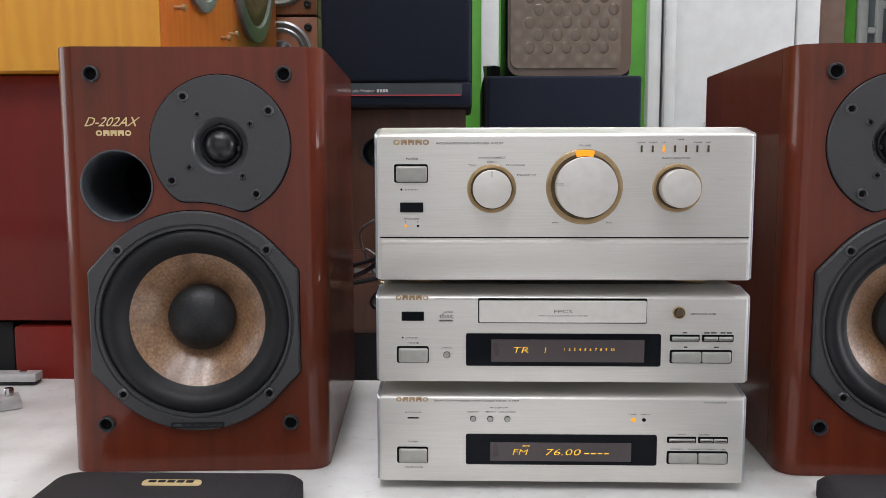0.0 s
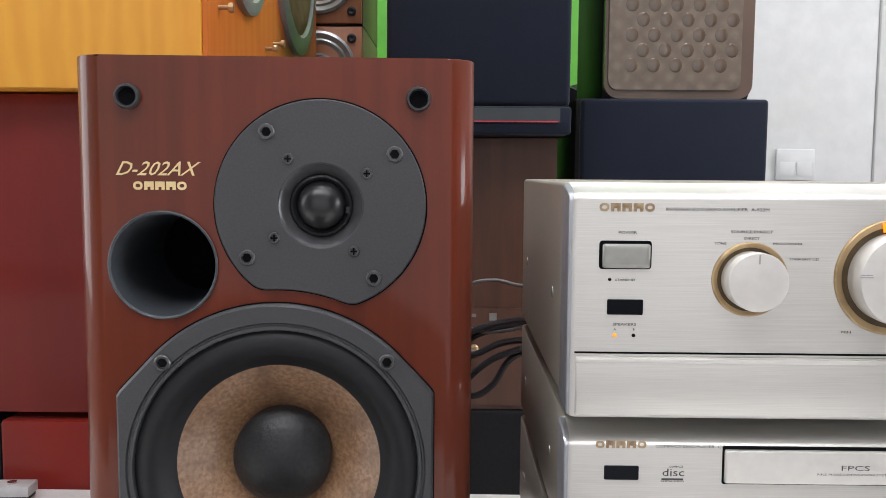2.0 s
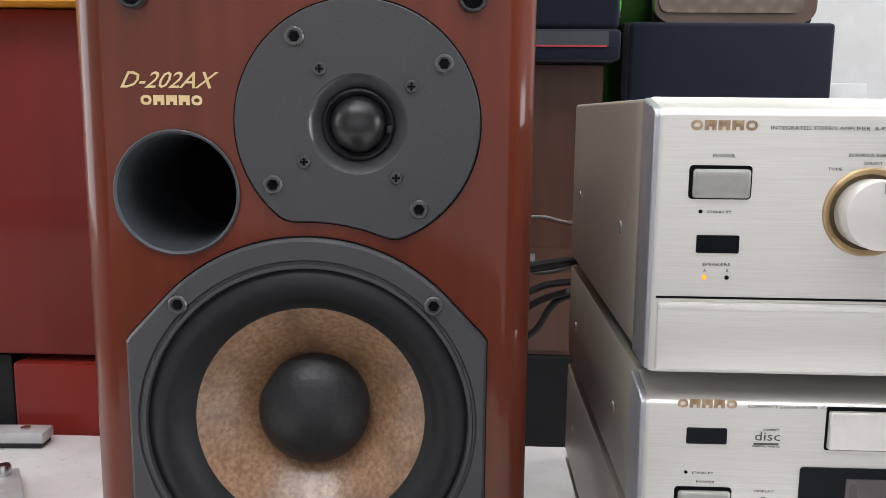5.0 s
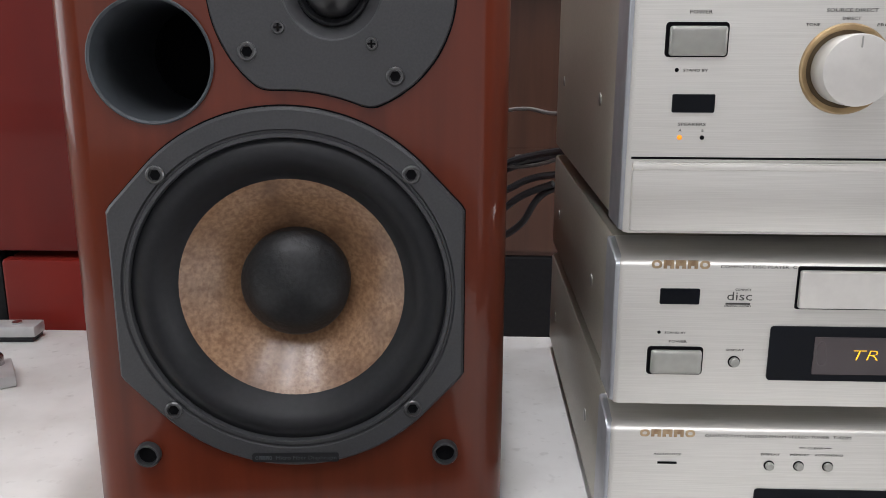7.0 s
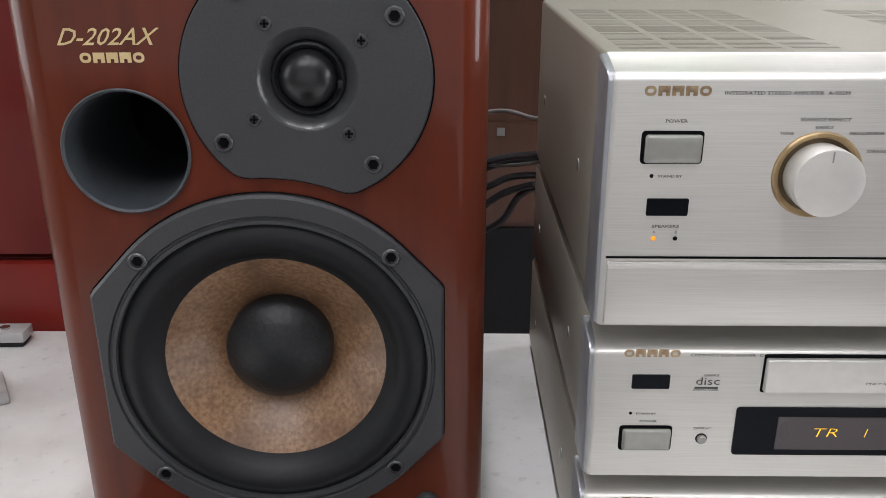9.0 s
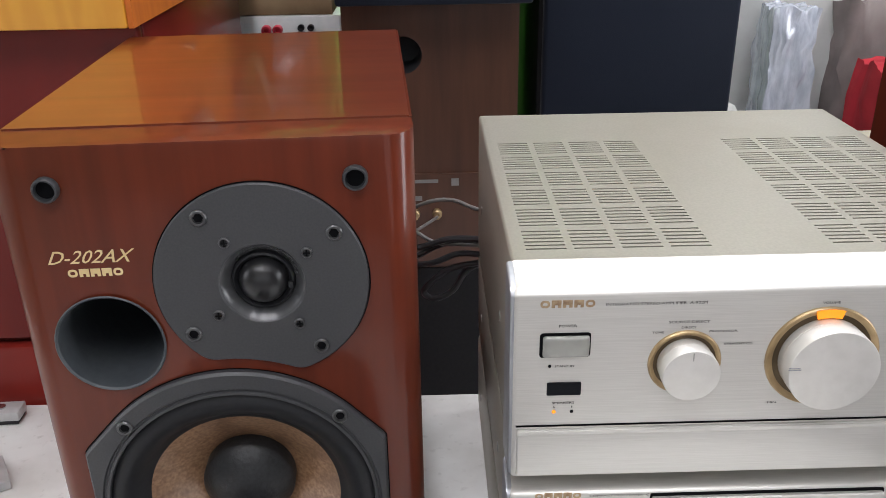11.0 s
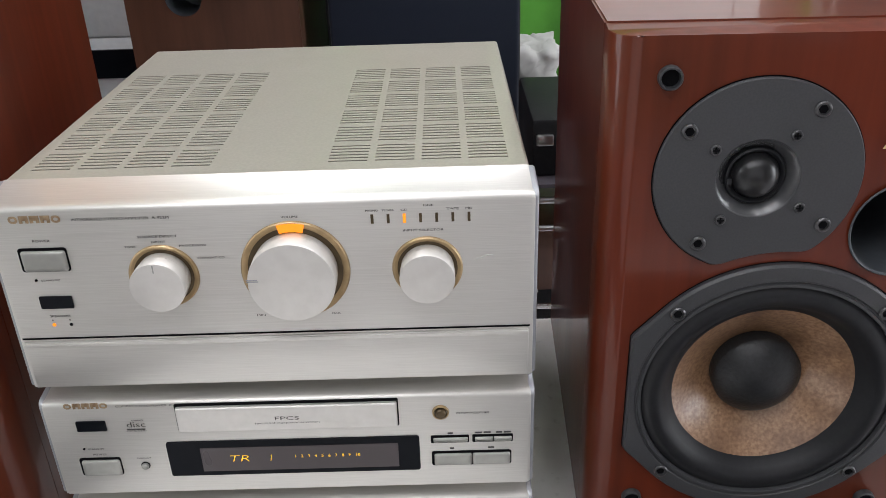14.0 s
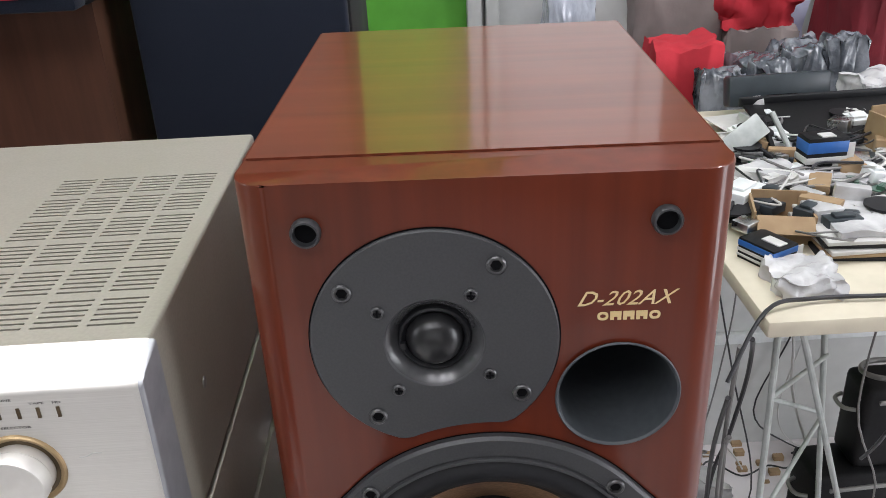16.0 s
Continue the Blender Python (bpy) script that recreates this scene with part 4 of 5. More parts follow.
# amplifier
am = chassis("amplifier", 0.9135, 1.0275, "champagne silver integrated amplifier with a large volume knob", True)
part("lower_flap", box(-0.1345, 0.1345, -0.0014, 0.002, 0.9145, 0.9440, 0.0012), M_ALU, am)
part("flap_groove", box(-0.1350, 0.1350, -0.0004, 0.001, 0.9450, 0.9459), M_HOLE, am)
part("flap_ridge", box(-0.1345, 0.1345, -0.0021, 0.0, 0.9405, 0.9432, 0.0010), M_ALUB, am)
badge(-0.1250, -0.0982, 1.0140, 1.0180, 0, M_MARK, am)
T("INTEGRATED STEREO AMPLIFIER  A-922M", -0.0935, 1.0145, 0.00155, 0.0485, am)
T("POWER", -0.1155, 1.0032, 0.0015, 0.0088, am)
push_button(-0.1228, -0.1002, 0.9868, 0.9985, am)
dot(-0.1190, 0.9812, 0.0008, M_HOLE, am)
T("STAND BY", -0.1165, 0.9806, 0.0011, 0.0098, am)
part("sensor_window", prism(rounded(-0.1200, -0.1030, 0.9642, 0.9716, 0.0004, 1), -0.0007, 0.0003), M_GLASS, am)
T("SPEAKERS", -0.1115, 0.9588, 0.0013, 0.0112, am, "CENTER")
T("A", -0.1160, 0.9564, 0.0012, None, am, "CENTER")
T("B", -0.1070, 0.9564, 0.0012, None, am, "CENTER")
dot(-0.1160, 0.9540, 0.0010, M_AMBERL, am)
dot(-0.1070, 0.9540, 0.0009, M_HOLE, am)
T("SOURCE DIRECT", -0.0525, 1.0040, 0.0014, 0.0200, am, "CENTER")
T("DIRECT", -0.0525, 1.0010, 0.0012, 0.0072, am, "CENTER")
T("TONE", -0.0700, 0.9985, 0.0012, 0.0056, am)
T("PROCESSOR", -0.0425, 0.9985, 0.0012, 0.0138, am)
T("STRAIGHT CD", -0.0345, 0.9912, 0.0012, 0.0140, am)
k1 = knob(-0.0528, 0.9818, 0.0181, 0.0153, 0.0139, 0.0134, am, "small silver knob in a gold ring")
part("pointer", box(-0.0533, -0.0527, -0.01365, -0.0132, 0.9905, 0.9948), M_BUTTON, k1)
k2 = knob(0.0148, 0.9832, 0.0280, 0.0243, 0.0219, 0.0150, am, "large silver volume knob in a gold ring")
bm = box(-0.0075, -0.0015, -0.01525, -0.0148, 0.9847, 0.9851)
part("pointer", box(-0.0075, -0.0020, -0.01525, -0.0148, 0.9857, 0.9861, bm=bm), M_TRIM, k2)
arc = arc_pts(0.0148, 0.9832, 0.0270, 75, 105, 14) + arc_pts(0.0148, 0.9832, 0.0224, 105, 75, 14)
part("volume_lamp", prism(arc, -0.0017, -0.0004), M_AMBERL, k2, "amber lit volume pointer")
T("VOLUME", 0.0148, 1.0128, 0.0013, 0.0085, am, "CENTER")
T("MIN", -0.0085, 0.9560, 0.0011, 0.0045, am)
T("MAX", 0.0310, 0.9560, 0.0011, 0.0045, am)
k3 = knob(0.0822, 0.9822, 0.0181, 0.0153, 0.0139, 0.0134, am, "small silver knob in a gold ring")
for i in range(7):
    part("input_indicator", box(0.0557 + i * 0.00802 - 0.0007, 0.0557 + i * 0.00802 + 0.0007, -0.0005, 0.0003, 1.0084, 1.0134), M_AMBERL if i == 2 else M_BRONZE, am)
for i, w in enumerate(("PHONO", "TUNER", "CD", None, None, "TAPE", "MD")):
    if w:
        T(w, 0.0557 + i * 0.00802, 1.0150, 0.0011, 0.0062 if len(w) > 3 else 0.0034, am, "CENTER")
T("LINE", 0.0838, 1.0172, 0.0011, 0.0050, am, "CENTER")
T("INPUT SELECTOR", 0.0808, 1.0035, 0.0012, 0.0205, am, "CENTER")
bm = bmesh.new()
for a, b in (((0.1065, 0.9868), (0.1100, 0.9874)), ((0.1095, 0.9872), (0.1125, 0.9888)), ((0.1122, 0.9886), (0.1160, 0.9888))):
    rod((a[0], -0.0001, a[1]), (b[0], -0.0001, b[1]), 0.00032, 5, bm)
part("scratch", bm, M_PAPER, am, "pale scratch in the metal")


# ---------------------------------------------------------------- small things on the table
def bracket(cx, cy, rot, L, W, H, label):
    z = TZ + 0.0004
    t = thing("metal_block", (cx, cy, z), label, "metal block", "loose metal blocks")
    m = Matrix.Translation((cx, cy, z)) @ Matrix.Rotation(radians(rot), 4, "Z")
    bm = box(-L / 2, L / 2, -W / 2, W / 2, H * 0.3, H, 0.0012)
    bm.transform(m)
    part("body", bm, M_BLOCK, t)
    bm = box(-L / 2 + 0.002, L / 2 - 0.002, -W / 2 + 0.001, W / 2 - 0.001, 0, H * 0.31, 0.0005)
    bm.transform(m)
    part("pad", bm, M_RUBBER, t)
    bm = lathe([(W * 0.2, 0), (W * 0.2, 0.0015), (0, 0.0018)], L * 0.3, 0, H, 16, axis="z")
    bm.transform(m)
    part("stud", bm, M_STEEL, t)


bracket(-0.599, 0.296, 3, 0.090, 0.020, 0.013, "bright steel bar lying on the white table")

# cast plate with round studs
cp = thing("stud_plate", (-0.567, 0.196, TZ + 0.0004), "grey cast plate with round metal studs", "metal plate")
pm = Matrix.Translation((-0.567, 0.196, TZ + 0.0004)) @ Matrix.Rotation(radians(32), 4, "Z")
bm = box(-0.040, 0.040, -0.020, 0.020, 0, 0.0085, 0.0012)
bm.transform(pm)
part("plate", bm, M_BLOCK, cp)
for gx in (-0.030, -0.010, 0.010):
    bm = box(gx, gx + 0.012, -0.017, -0.012, 0.0084, 0.0100, 0.0004)
    bm.transform(pm)
    part("rib", bm, M_BLOCK, cp)
for px, py in ((-0.028, 0.004), (-0.008, 0.008), (0.012, 0.004), (0.030, 0.009)):
    bm = lathe([(0, 0.0084), (0.0048, 0.0084), (0.0048, 0.0150), (0.0040, 0.0165), (0, 0.0165)], px, py, 0, 18, axis="z")
    bm.transform(pm)
    part("stud", bm, M_STEEL, cp)


# ---------------------------------------------------------------- things behind the table
def cabinet_box(name, x0, x1, y0, y1, z0, z1, m, label, category, r=0.004):
    t = thing(name, ((x0 + x1) / 2, (y0 + y1) / 2, z0), label, category)
    part("carcass", box(x0, x1, y0 + 0.016, y1, z0, z1, r), m, t)
    part("front_panel", box(x0 + 0.0005, x1 - 0.0005, y0, y0 + 0.0155, z0 + 0.0005, z1 - 0.0005, min(r, 0.004)), m, t)
    part("back_board", box(x0 + 0.004, x1 - 0.004, y1 + 0.0005, y1 + 0.006, z0 + 0.004, z1 - 0.004), m, t)
    return t


cb = cabinet_box("red_cabinet", -1.05, -0.405, 0.330, 0.72, 0.815, 1.0985, M_RED, "glossy dark red mahogany cabinet", "cabinet")
lo = cabinet_box("lower_red_cabinet", -0.597, -0.405, 0.326, 0.70, 0.02, 0.8105, M_RED, "lower dark red mahogany cabinet with lit top edge", "cabinet", 0.006)
part("plinth", box(-0.585, -0.42, 0.34, 0.69, 0, 0.0205), M_BLACK, lo)
bx = cabinet_box("black_box", -1.05, -0.603, 0.34, 0.70, 0.0, 0.8135, M_BLACK, "black box standing under the red cabinet", "box")

# big yellow loudspeaker on the cabinet, its baffle turned sideways
ys = thing("pine_loudspeaker", (-0.72, 0.58, 1.0992), "large loudspeaker with yellow pine sides and orange baffle", "loudspeaker")
part("side_panel", box(-1.05, -0.4025, 0.301, 0.86, 1.0992, 1.72, 0.002), M_YELLOW, ys, "yellow grained pine side")
part("baffle", box(-0.402, -0.398, 0.303, 0.86, 1.0992, 1.72), M_ORANGE, ys, "orange stained front board")


def side_driver(yc, zc, r, label):
    d = part("driver", lathe([(r, 0.0), (r, 0.006), (r * 0.95, 0.008), (r * 0.84, 0.008), (r * 0.80, 0.002)], yc, zc, -0.398, 40, axis="x"), M_RING2, ys, label)
    part("cone", lathe([(r * 0.82, 0.004), (r * 0.74, 0.006), (r * 0.6, 0.004), (r * 0.3, 0.0012)], yc, zc, -0.398, 40, axis="x"), M_CONE2, d)
    part("cap", lathe([(r * 0.32, 0.0012), (r * 0.22, 0.008), (0, 0.012)], yc, zc, -0.398, 40, axis="x"), M_CONE2, d)


side_driver(0.430, 1.262, 0.080, "grey rimmed driver with beige cone")
side_driver(0.690, 1.315, 0.135, "large grey rimmed driver with beige cone")
for py, pz in ((0.338, 1.172), (0.560, 1.174), (0.520, 1.163), (0.420, 1.118)):
    part("stud", lathe([(0.0022, 0), (0.0022, 0.008), (0.0042, 0.009), (0.0042, 0.013), (0, 0.014)], py, pz, -0.398, 12, axis="x"), M_GOLDRING, ys)

# column of small cherry loudspeakers
for z0, z1 in ((1.0195, 1.2545), (1.255, 1.49)):
    s = thing("small_loudspeaker", (-0.42, 1.03, z0), "small light cherry loudspeaker in a stack", "loudspeaker", "stack of small loudspeakers")
    part("cabinet", box(-0.495, -0.335, 0.920, 1.16, z0, z1, 0.003), M_BROWN, s)
    part("front_board", box(-0.493, -0.337, 0.912, 0.920, z0 + 0.002, z1 - 0.002, 0.002), M_CHERRY2, s)
    wz = z0 + 0.170 if z0 < 1.1 else z0 + 0.072
    wd = part("woofer", lathe([(0.056, 0.0), (0.056, -0.004), (0.052, -0.006), (0.045, -0.002), (0.042, -0.004), (0.036, 0.0005), (0.018, -0.0002)], -0.402, wz, 0.912, 40), M_TRIM if z0 < 1.1 else M_RING2, s)
    part("dust_cap", lathe([(0.02, -0.0002), (0.012, -0.005), (0, -0.008)], -0.402, wz, 0.912, 24), M_CONE2 if z0 > 1.1 else M_CAP, wd)
    for px in (-0.482, -0.352):
        for pz in (z0 + 0.020, z1 - 0.020):
            part("peg", lathe([(0.007, 0), (0.007, -0.003), (0.004, -0.004), (0, -0.002)], px, pz, 0.912, 16), M_RUBBER, s)
st = cabinet_box("speaker_shelf", -0.51, -0.33, 0.93, 1.18, 0.0, 1.019, M_BROWN, "dark wooden stand under the small speakers", "stand")

# walnut loudspeaker, its back towards us
wl = thing("walnut_loudspeaker", (-0.17, 0.75, 0.742), "dark walnut loudspeaker turned with its back forward", "loudspeaker")
bm = bmesh.new()
hx, hz, hr = -0.203, 1.011, 0.0210
outer = [(-0.272, 0.742), (-0.071, 0.742), (-0.071, 1.0735), (-0.272, 1.0735)]
edges = []
for lp in (outer, arc_pts(hx, hz, hr, 0, 360, 40)[:-1]):
    vs = [bm.verts.new((a, 0.62, b)) for a, b in lp]
    edges += [bm.edges.new((vs[i], vs[(i + 1) % len(vs)])) for i in range(len(vs))]
    if lp is outer:
        ov = vs
bmesh.ops.triangle_fill(bm, edges=edges, use_beauty=True)
bk = [bm.verts.new((v.co.x, 0.86, v.co.z)) for v in ov]
for i in range(4):
    bm.faces.new((ov[i], ov[(i + 1) % 4], bk[(i + 1) % 4], bk[i]))
bm.faces.new(bk)
part("cabinet", bm, M_BROWN, wl)
part("port_tube", lathe([(hr, -0.001), (hr * 0.97, 0.002), (hr * 0.94, 0.06), (0, 0.061)], hx, hz, 0.62, 36), M_PORT, wl, "grey round port")
tp = part("terminal_plate", prism(rounded(-0.266, -0.100, 0.748, 0.868, 0.004), 0.6165, 0.6205), M_BROWN, wl, "dark brown terminal plate")
part("label_strip", box(-0.236, -0.186, 0.6152, 0.6168, 0.834, 0.840, bm=box(-0.196, -0.166, 0.6152, 0.6168, 0.857, 0.861)), M_RING2, tp)
part("label_square", box(-0.150, -0.141, 0.6152, 0.6168, 0.853, 0.862), M_RING2, tp)
for px in (-0.195, -0.168):
    part("binding_post", lathe([(0.006, 0), (0.006, -0.006), (0.004, -0.008), (0.004, -0.014), (0.0022, -0.0145), (0, -0.0145)], px, 0.8175, 0.6165, 20), M_GOLDRING, tp)
solo("black_stand", box(-0.29, -0.05, 0.615, 0.88, 0.0, 0.7415, 0.004), M_BLACK, "black stand under the walnut loudspeaker", "stand", (-0.17, 0.75, 0))

# cables hanging behind the amplifier
C = [((-0.195, 0.602, 0.8175), (-0.200, 0.50, 0.860), (-0.198, 0.385, 0.912), (-0.178, 0.36, 0.931), (-0.156, 0.35, 0.936), (-0.132, 0.33, 0.934), (-0.10, 0.3, 0.945)),
     ((-0.168, 0.602, 0.8175), (-0.190, 0.50, 0.845), (-0.192, 0.385, 0.893), (-0.172, 0.37, 0.886), (-0.148, 0.36, 0.888), (-0.125, 0.33, 0.900), (-0.09, 0.3, 0.92)),
     ((-0.215, 0.40, 0.856), (-0.192, 0.38, 0.868), (-0.168, 0.37, 0.884), (-0.142, 0.36, 0.892), (-0.12, 0.33, 0.90), (-0.08, 0.3, 0.91)),
     ((-0.218, 0.40, 0.850), (-0.178, 0.38, 0.860), (-0.152, 0.37, 0.874), (-0.130, 0.35, 0.882), (-0.09, 0.32, 0.89), (-0.07, 0.3, 0.90)),
     ((-0.215, 0.39, 0.872), (-0.186, 0.37, 0.882), (-0.158, 0.36, 0.894), (-0.12, 0.33, 0.905), (-0.06, 0.3, 0.91)),
     ((-0.132, 0.35, 0.874), (-0.160, 0.37, 0.858), (-0.184, 0.38, 0.832), (-0.174, 0.38, 0.822), (-0.156, 0.37, 0.836), (-0.136, 0.36, 0.866), (-0.08, 0.32, 0.89), (-0.05, 0.3, 0.90))]
for i, c in enumerate(C):
    solo("speaker_cable", tube(c, 0.0018 if i < 2 else 0.0030), M_CABLEG if i < 2 else M_CABLE, "thin loose audio cable hanging behind the amplifier" if i < 2 else "shiny black audio cable looped behind the amplifier", "cable", c[0], "cables behind the amplifier")

# studio monitor with navy grille on the walnut loudspeaker
mo = thing("monitor_loudspeaker", (-0.17, 0.70, 1.0745), "black monitor loudspeaker with navy cloth grille", "loudspeaker")
part("cabinet", box(-0.273, -0.062, 0.588, 0.84, 1.0745, 1.56, 0.004), M_BLACK, mo)
part("grille", box(-0.271, -0.064, 0.562, 0.587, 1.1075, 1.555, 0.006, 3), M_NAVY, mo, "navy cloth grille")
bar = part("lower_bar", box(-0.272, -0.063, 0.556, 0.587, 1.0750, 1.1065, 0.004), M_NAVY, mo, "dark lower bar with a red line")
part("band", box(-0.262, -0.076, 0.5548, 0.5565, 1.0885, 1.1045), M_LAPTOP, bar)
part("red_line", box(-0.232, -0.078, 0.5540, 0.5552, 1.0885, 1.0900), M_RCA, bar)
lettering("Studio Monitor", -0.233, 0.5540, 1.0935, 0.0042, M_TEXTL, bar, width=0.036)
bm = bmesh.new()
for i in range(4):
    box(-0.1935 + i * 0.0040, -0.1903 + i * 0.0040, 0.5540, 0.5552, 1.0935, 1.0975, bm=bm)
part("model_bars", bm, M_TEXTL, bar)

# tall navy grille loudspeaker
nv = thing("navy_loudspeaker", (0.07, 0.80, 0.0), "tall black loudspeaker with navy cloth front", "loudspeaker")
part("cabinet", box(-0.045, 0.1905, 0.660, 0.96, 0.45, 1.1245, 0.004), M_BLACK, nv)
part("grille", box(-0.040, 0.1875, 0.640, 0.659, 0.82, 1.1230, 0.005, 3), M_NAVY, nv, "navy cloth grille")
part("lower_grille", box(-0.040, 0.1875, 0.642, 0.659, 0.46, 0.815, 0.005, 3), M_BLACK, nv)
part("stand_foot", box(-0.02, 0.16, 0.68, 0.94, 0.0, 0.4495, 0.004), M_BLACK, nv)

# brown lattice-cloth loudspeaker on top of it
tp = thing("lattice_loudspeaker", (0.085, 0.79, 1.1250), "brown loudspeaker with lattice patterned cloth front", "loudspeaker")
part("cabinet", box(-0.010, 0.178, 0.684, 0.90, 1.1250, 1.58, 0.006), M_BLACK, tp, "black cabinet sides")
part("frame", prism(rounded(-0.008, 0.176, 1.1255, 1.578, 0.018, 5), 0.670, 0.686), M_TAPFR, tp)
lat = part("lattice_panel", prism(rounded(-0.004, 0.160, 1.136, 1.57, 0.012, 5), 0.6660, 0.6705), M_TAP, tp, "pale brown lattice cloth")
bm = bmesh.new()
ring = [[bm.verts.new((r * math.cos(radians(30 * k)) * 0.9, -d, r * math.sin(radians(30 * k)))) for k in range(12)] for r, d in ((0.0090, -0.0002), (0.0080, 0.0001), (0.0060, 0.0004), (0.0032, 0.0006))]
for a, b in zip(ring, ring[1:]):
    for k in range(12):
        bm.faces.new((a[k], a[(k + 1) % 12], b[(k + 1) % 12], b[k]))
bm.faces.new(ring[-1])
bmesh.ops.recalc_face_normals(bm, faces=bm.faces[:])
for f in bm.faces:
    f.smooth = True
cell = bpy.data.meshes.new("embossed_cell")
bm.to_mesh(cell)
bm.free()
cell.materials.append(M_EMBOSS)
for j in range(21):
    for i in range(5):
        ex, ez = 0.024 + i * 0.0276 + (0.0138 if j % 2 else 0.0), 1.166 + j * 0.0185
        if ex < 0.150:
            ob = new("embossed_cell", cell)
            ob.parent = tp
            ob.location = Vector((ex, 0.6658, ez)) - BASE[tp]

# pale devices left of the walnut loudspeaker
dv = thing("white_tape_deck", (-0.44, 0.85, 0.815), "pale silver deck with a black window", "deck")
part("case", box(-0.60, -0.290, 0.800, 0.905, 0.815, 0.928, 0.004), M_DEVICE, dv)
part("window", prism(rounded(-0.408, -0.30, 0.872, 0.912, 0.002), 0.796, 0.8015), M_GLASS, dv)
for kz in (0.895, 0.865):
    part("knob", lathe([(0.007, 0), (0.007, -0.010), (0.005, -0.012), (0, -0.012)], -0.425, kz, 0.800, 20), M_STEEL, dv)
am2 = thing("white_amplifier", (-0.44, 0.85, 0.9285), "pale silver amplifier back with red sockets", "amplifier")
part("case", box(-0.45, -0.290, 0.800, 0.905, 0.9285, 1.030, 0.003), M_DEVICE, am2)
for i, px in enumerate((-0.389, -0.374)):
    part("red_socket", lathe([(0.0065, 0), (0.0065, -0.008), (0.0055, -0.010), (0.003, -0.010), (0.003, -0.006), (0, -0.006)], px, 1.012, 0.800, 20), M_RCA, am2)
for px in (-0.343, -0.330):
    part("black_socket", lathe([(0.0045, 0), (0.0045, -0.005), (0.003, -0.005), (0, -0.003)], px, 1.014, 0.800, 16), M_RUBBER, am2)
part("vent", box(-0.425, -0.410, 0.7985, 0.8010, 0.985, 0.996), M_HOLE, am2)
part("wooden_top", box(-0.45, -0.300, 0.801, 0.90, 1.0305, 1.055, 0.002), M_CARD, am2)
solo("deck_shelf", box(-0.60, -0.285, 0.805, 0.905, 0.0, 0.8145, 0.003), M_BROWN, "dark shelf carrying the pale devices", "shelf", (-0.44, 0.85, 0))
solo("dark_carton", box(-0.62, -0.455, 0.74, 0.795, 0.0, 1.06, 0.004), M_NAVY, "dark carton standing behind the red cabinet", "carton", (-0.54, 0.77, 0))

# steel rack standing behind the table
rk = thing("wire_rack", (0.21, 0.50, 0.0), "grey steel rack with bright cross rods", "rack")
part("post", box(0.163, 0.178, 0.420, 0.435, 0, 0.845, 0.002), M_RACK, rk)
part("post", box(0.290, 0.305, 0.420, 0.435, 0, 0.845, 0.002), M_RACK, rk)
for z in (0.828, 0.796, 0.700, 0.35):
    part("rod", rod((0.170, 0.427, z), (0.298, 0.427, z), 0.0035), M_STEEL, rk)
part("shelf_board", box(0.180, 0.290, 0.44, 0.60, 0.712, 0.785, 0.003), M_BROWN, rk)
part("hook", tube([(0.183, 0.424, 0.785), (0.186, 0.420, 0.76), (0.187, 0.420, 0.735), (0.190, 0.424, 0.720)], 0.0022), M_STEEL, rk)
part("rack_shelf", box(0.161, 0.307, 0.419, 0.62, 0.8455, 0.8495), M_RACK, rk)
bl = thing("black_case", (0.235, 0.53, 0.850), "black plastic case standing in the rack", "case")
part("shell", box(0.184, 0.290, 0.44, 0.60, 0.850, 0.912, 0.004), M_BLACK, bl)
part("latch", box(0.188, 0.206, 0.434, 0.44, 0.885, 0.897, 0.002), M_STEEL, bl)
solo("dark_crate", box(0.20, 0.34, 0.80, 1.0, 0.0, 0.80, 0.004), M_BLACK, "dark crate standing behind the rack", "crate", (0.27, 0.9, 0))

# glossy plastic-wrapped parcel by the white wall
def crumple(x0, x1, y0, y1, z0, z1, n, amp, seed):
    fr = max(9.0, 2.6 / min(x1 - x0, y1 - y0))
    bm = box(x0, x1, y0, y1, z0, z1)
    bmesh.ops.subdivide_edges(bm, edges=bm.edges[:], cuts=n, use_grid_fill=True)
    for v in bm.verts:
        p = v.co * fr + Vector((seed, 0, 0))
        d = noise.noise_vector(p) + 0.5 * noise.noise_vector(p * 2.7)
        v.co += Vector((d.x, d.y, d.z if v.co.z > z0 + 1e-4 else 0)) * amp
    return bm


solo("dark_sack", crumple(-0.028, 0.09, 1.02, 1.16, 0.0, 1.175, 12, 0.014, 17.0), M_BLACK, "tall black sack standing against the green wall", "sack", (0.03, 1.09, 0))
solo("white_bag", crumple(0.205, 0.262, 0.83, 0.93, 0.8005, 0.885, 9, 0.010, 4.0), M_PAPER, "crumpled white plastic bag on the crate", "bag", (0.235, 0.88, 0.80))
solo("wrapped_parcel", crumple(0.510, 0.602, 1.34, 1.43, 0.0, 0.94, 44, 0.010, 3.0), M_PLASTICBAG, "tall parcel wrapped in shiny clear plastic", "parcel", (0.54, 1.38, 0))

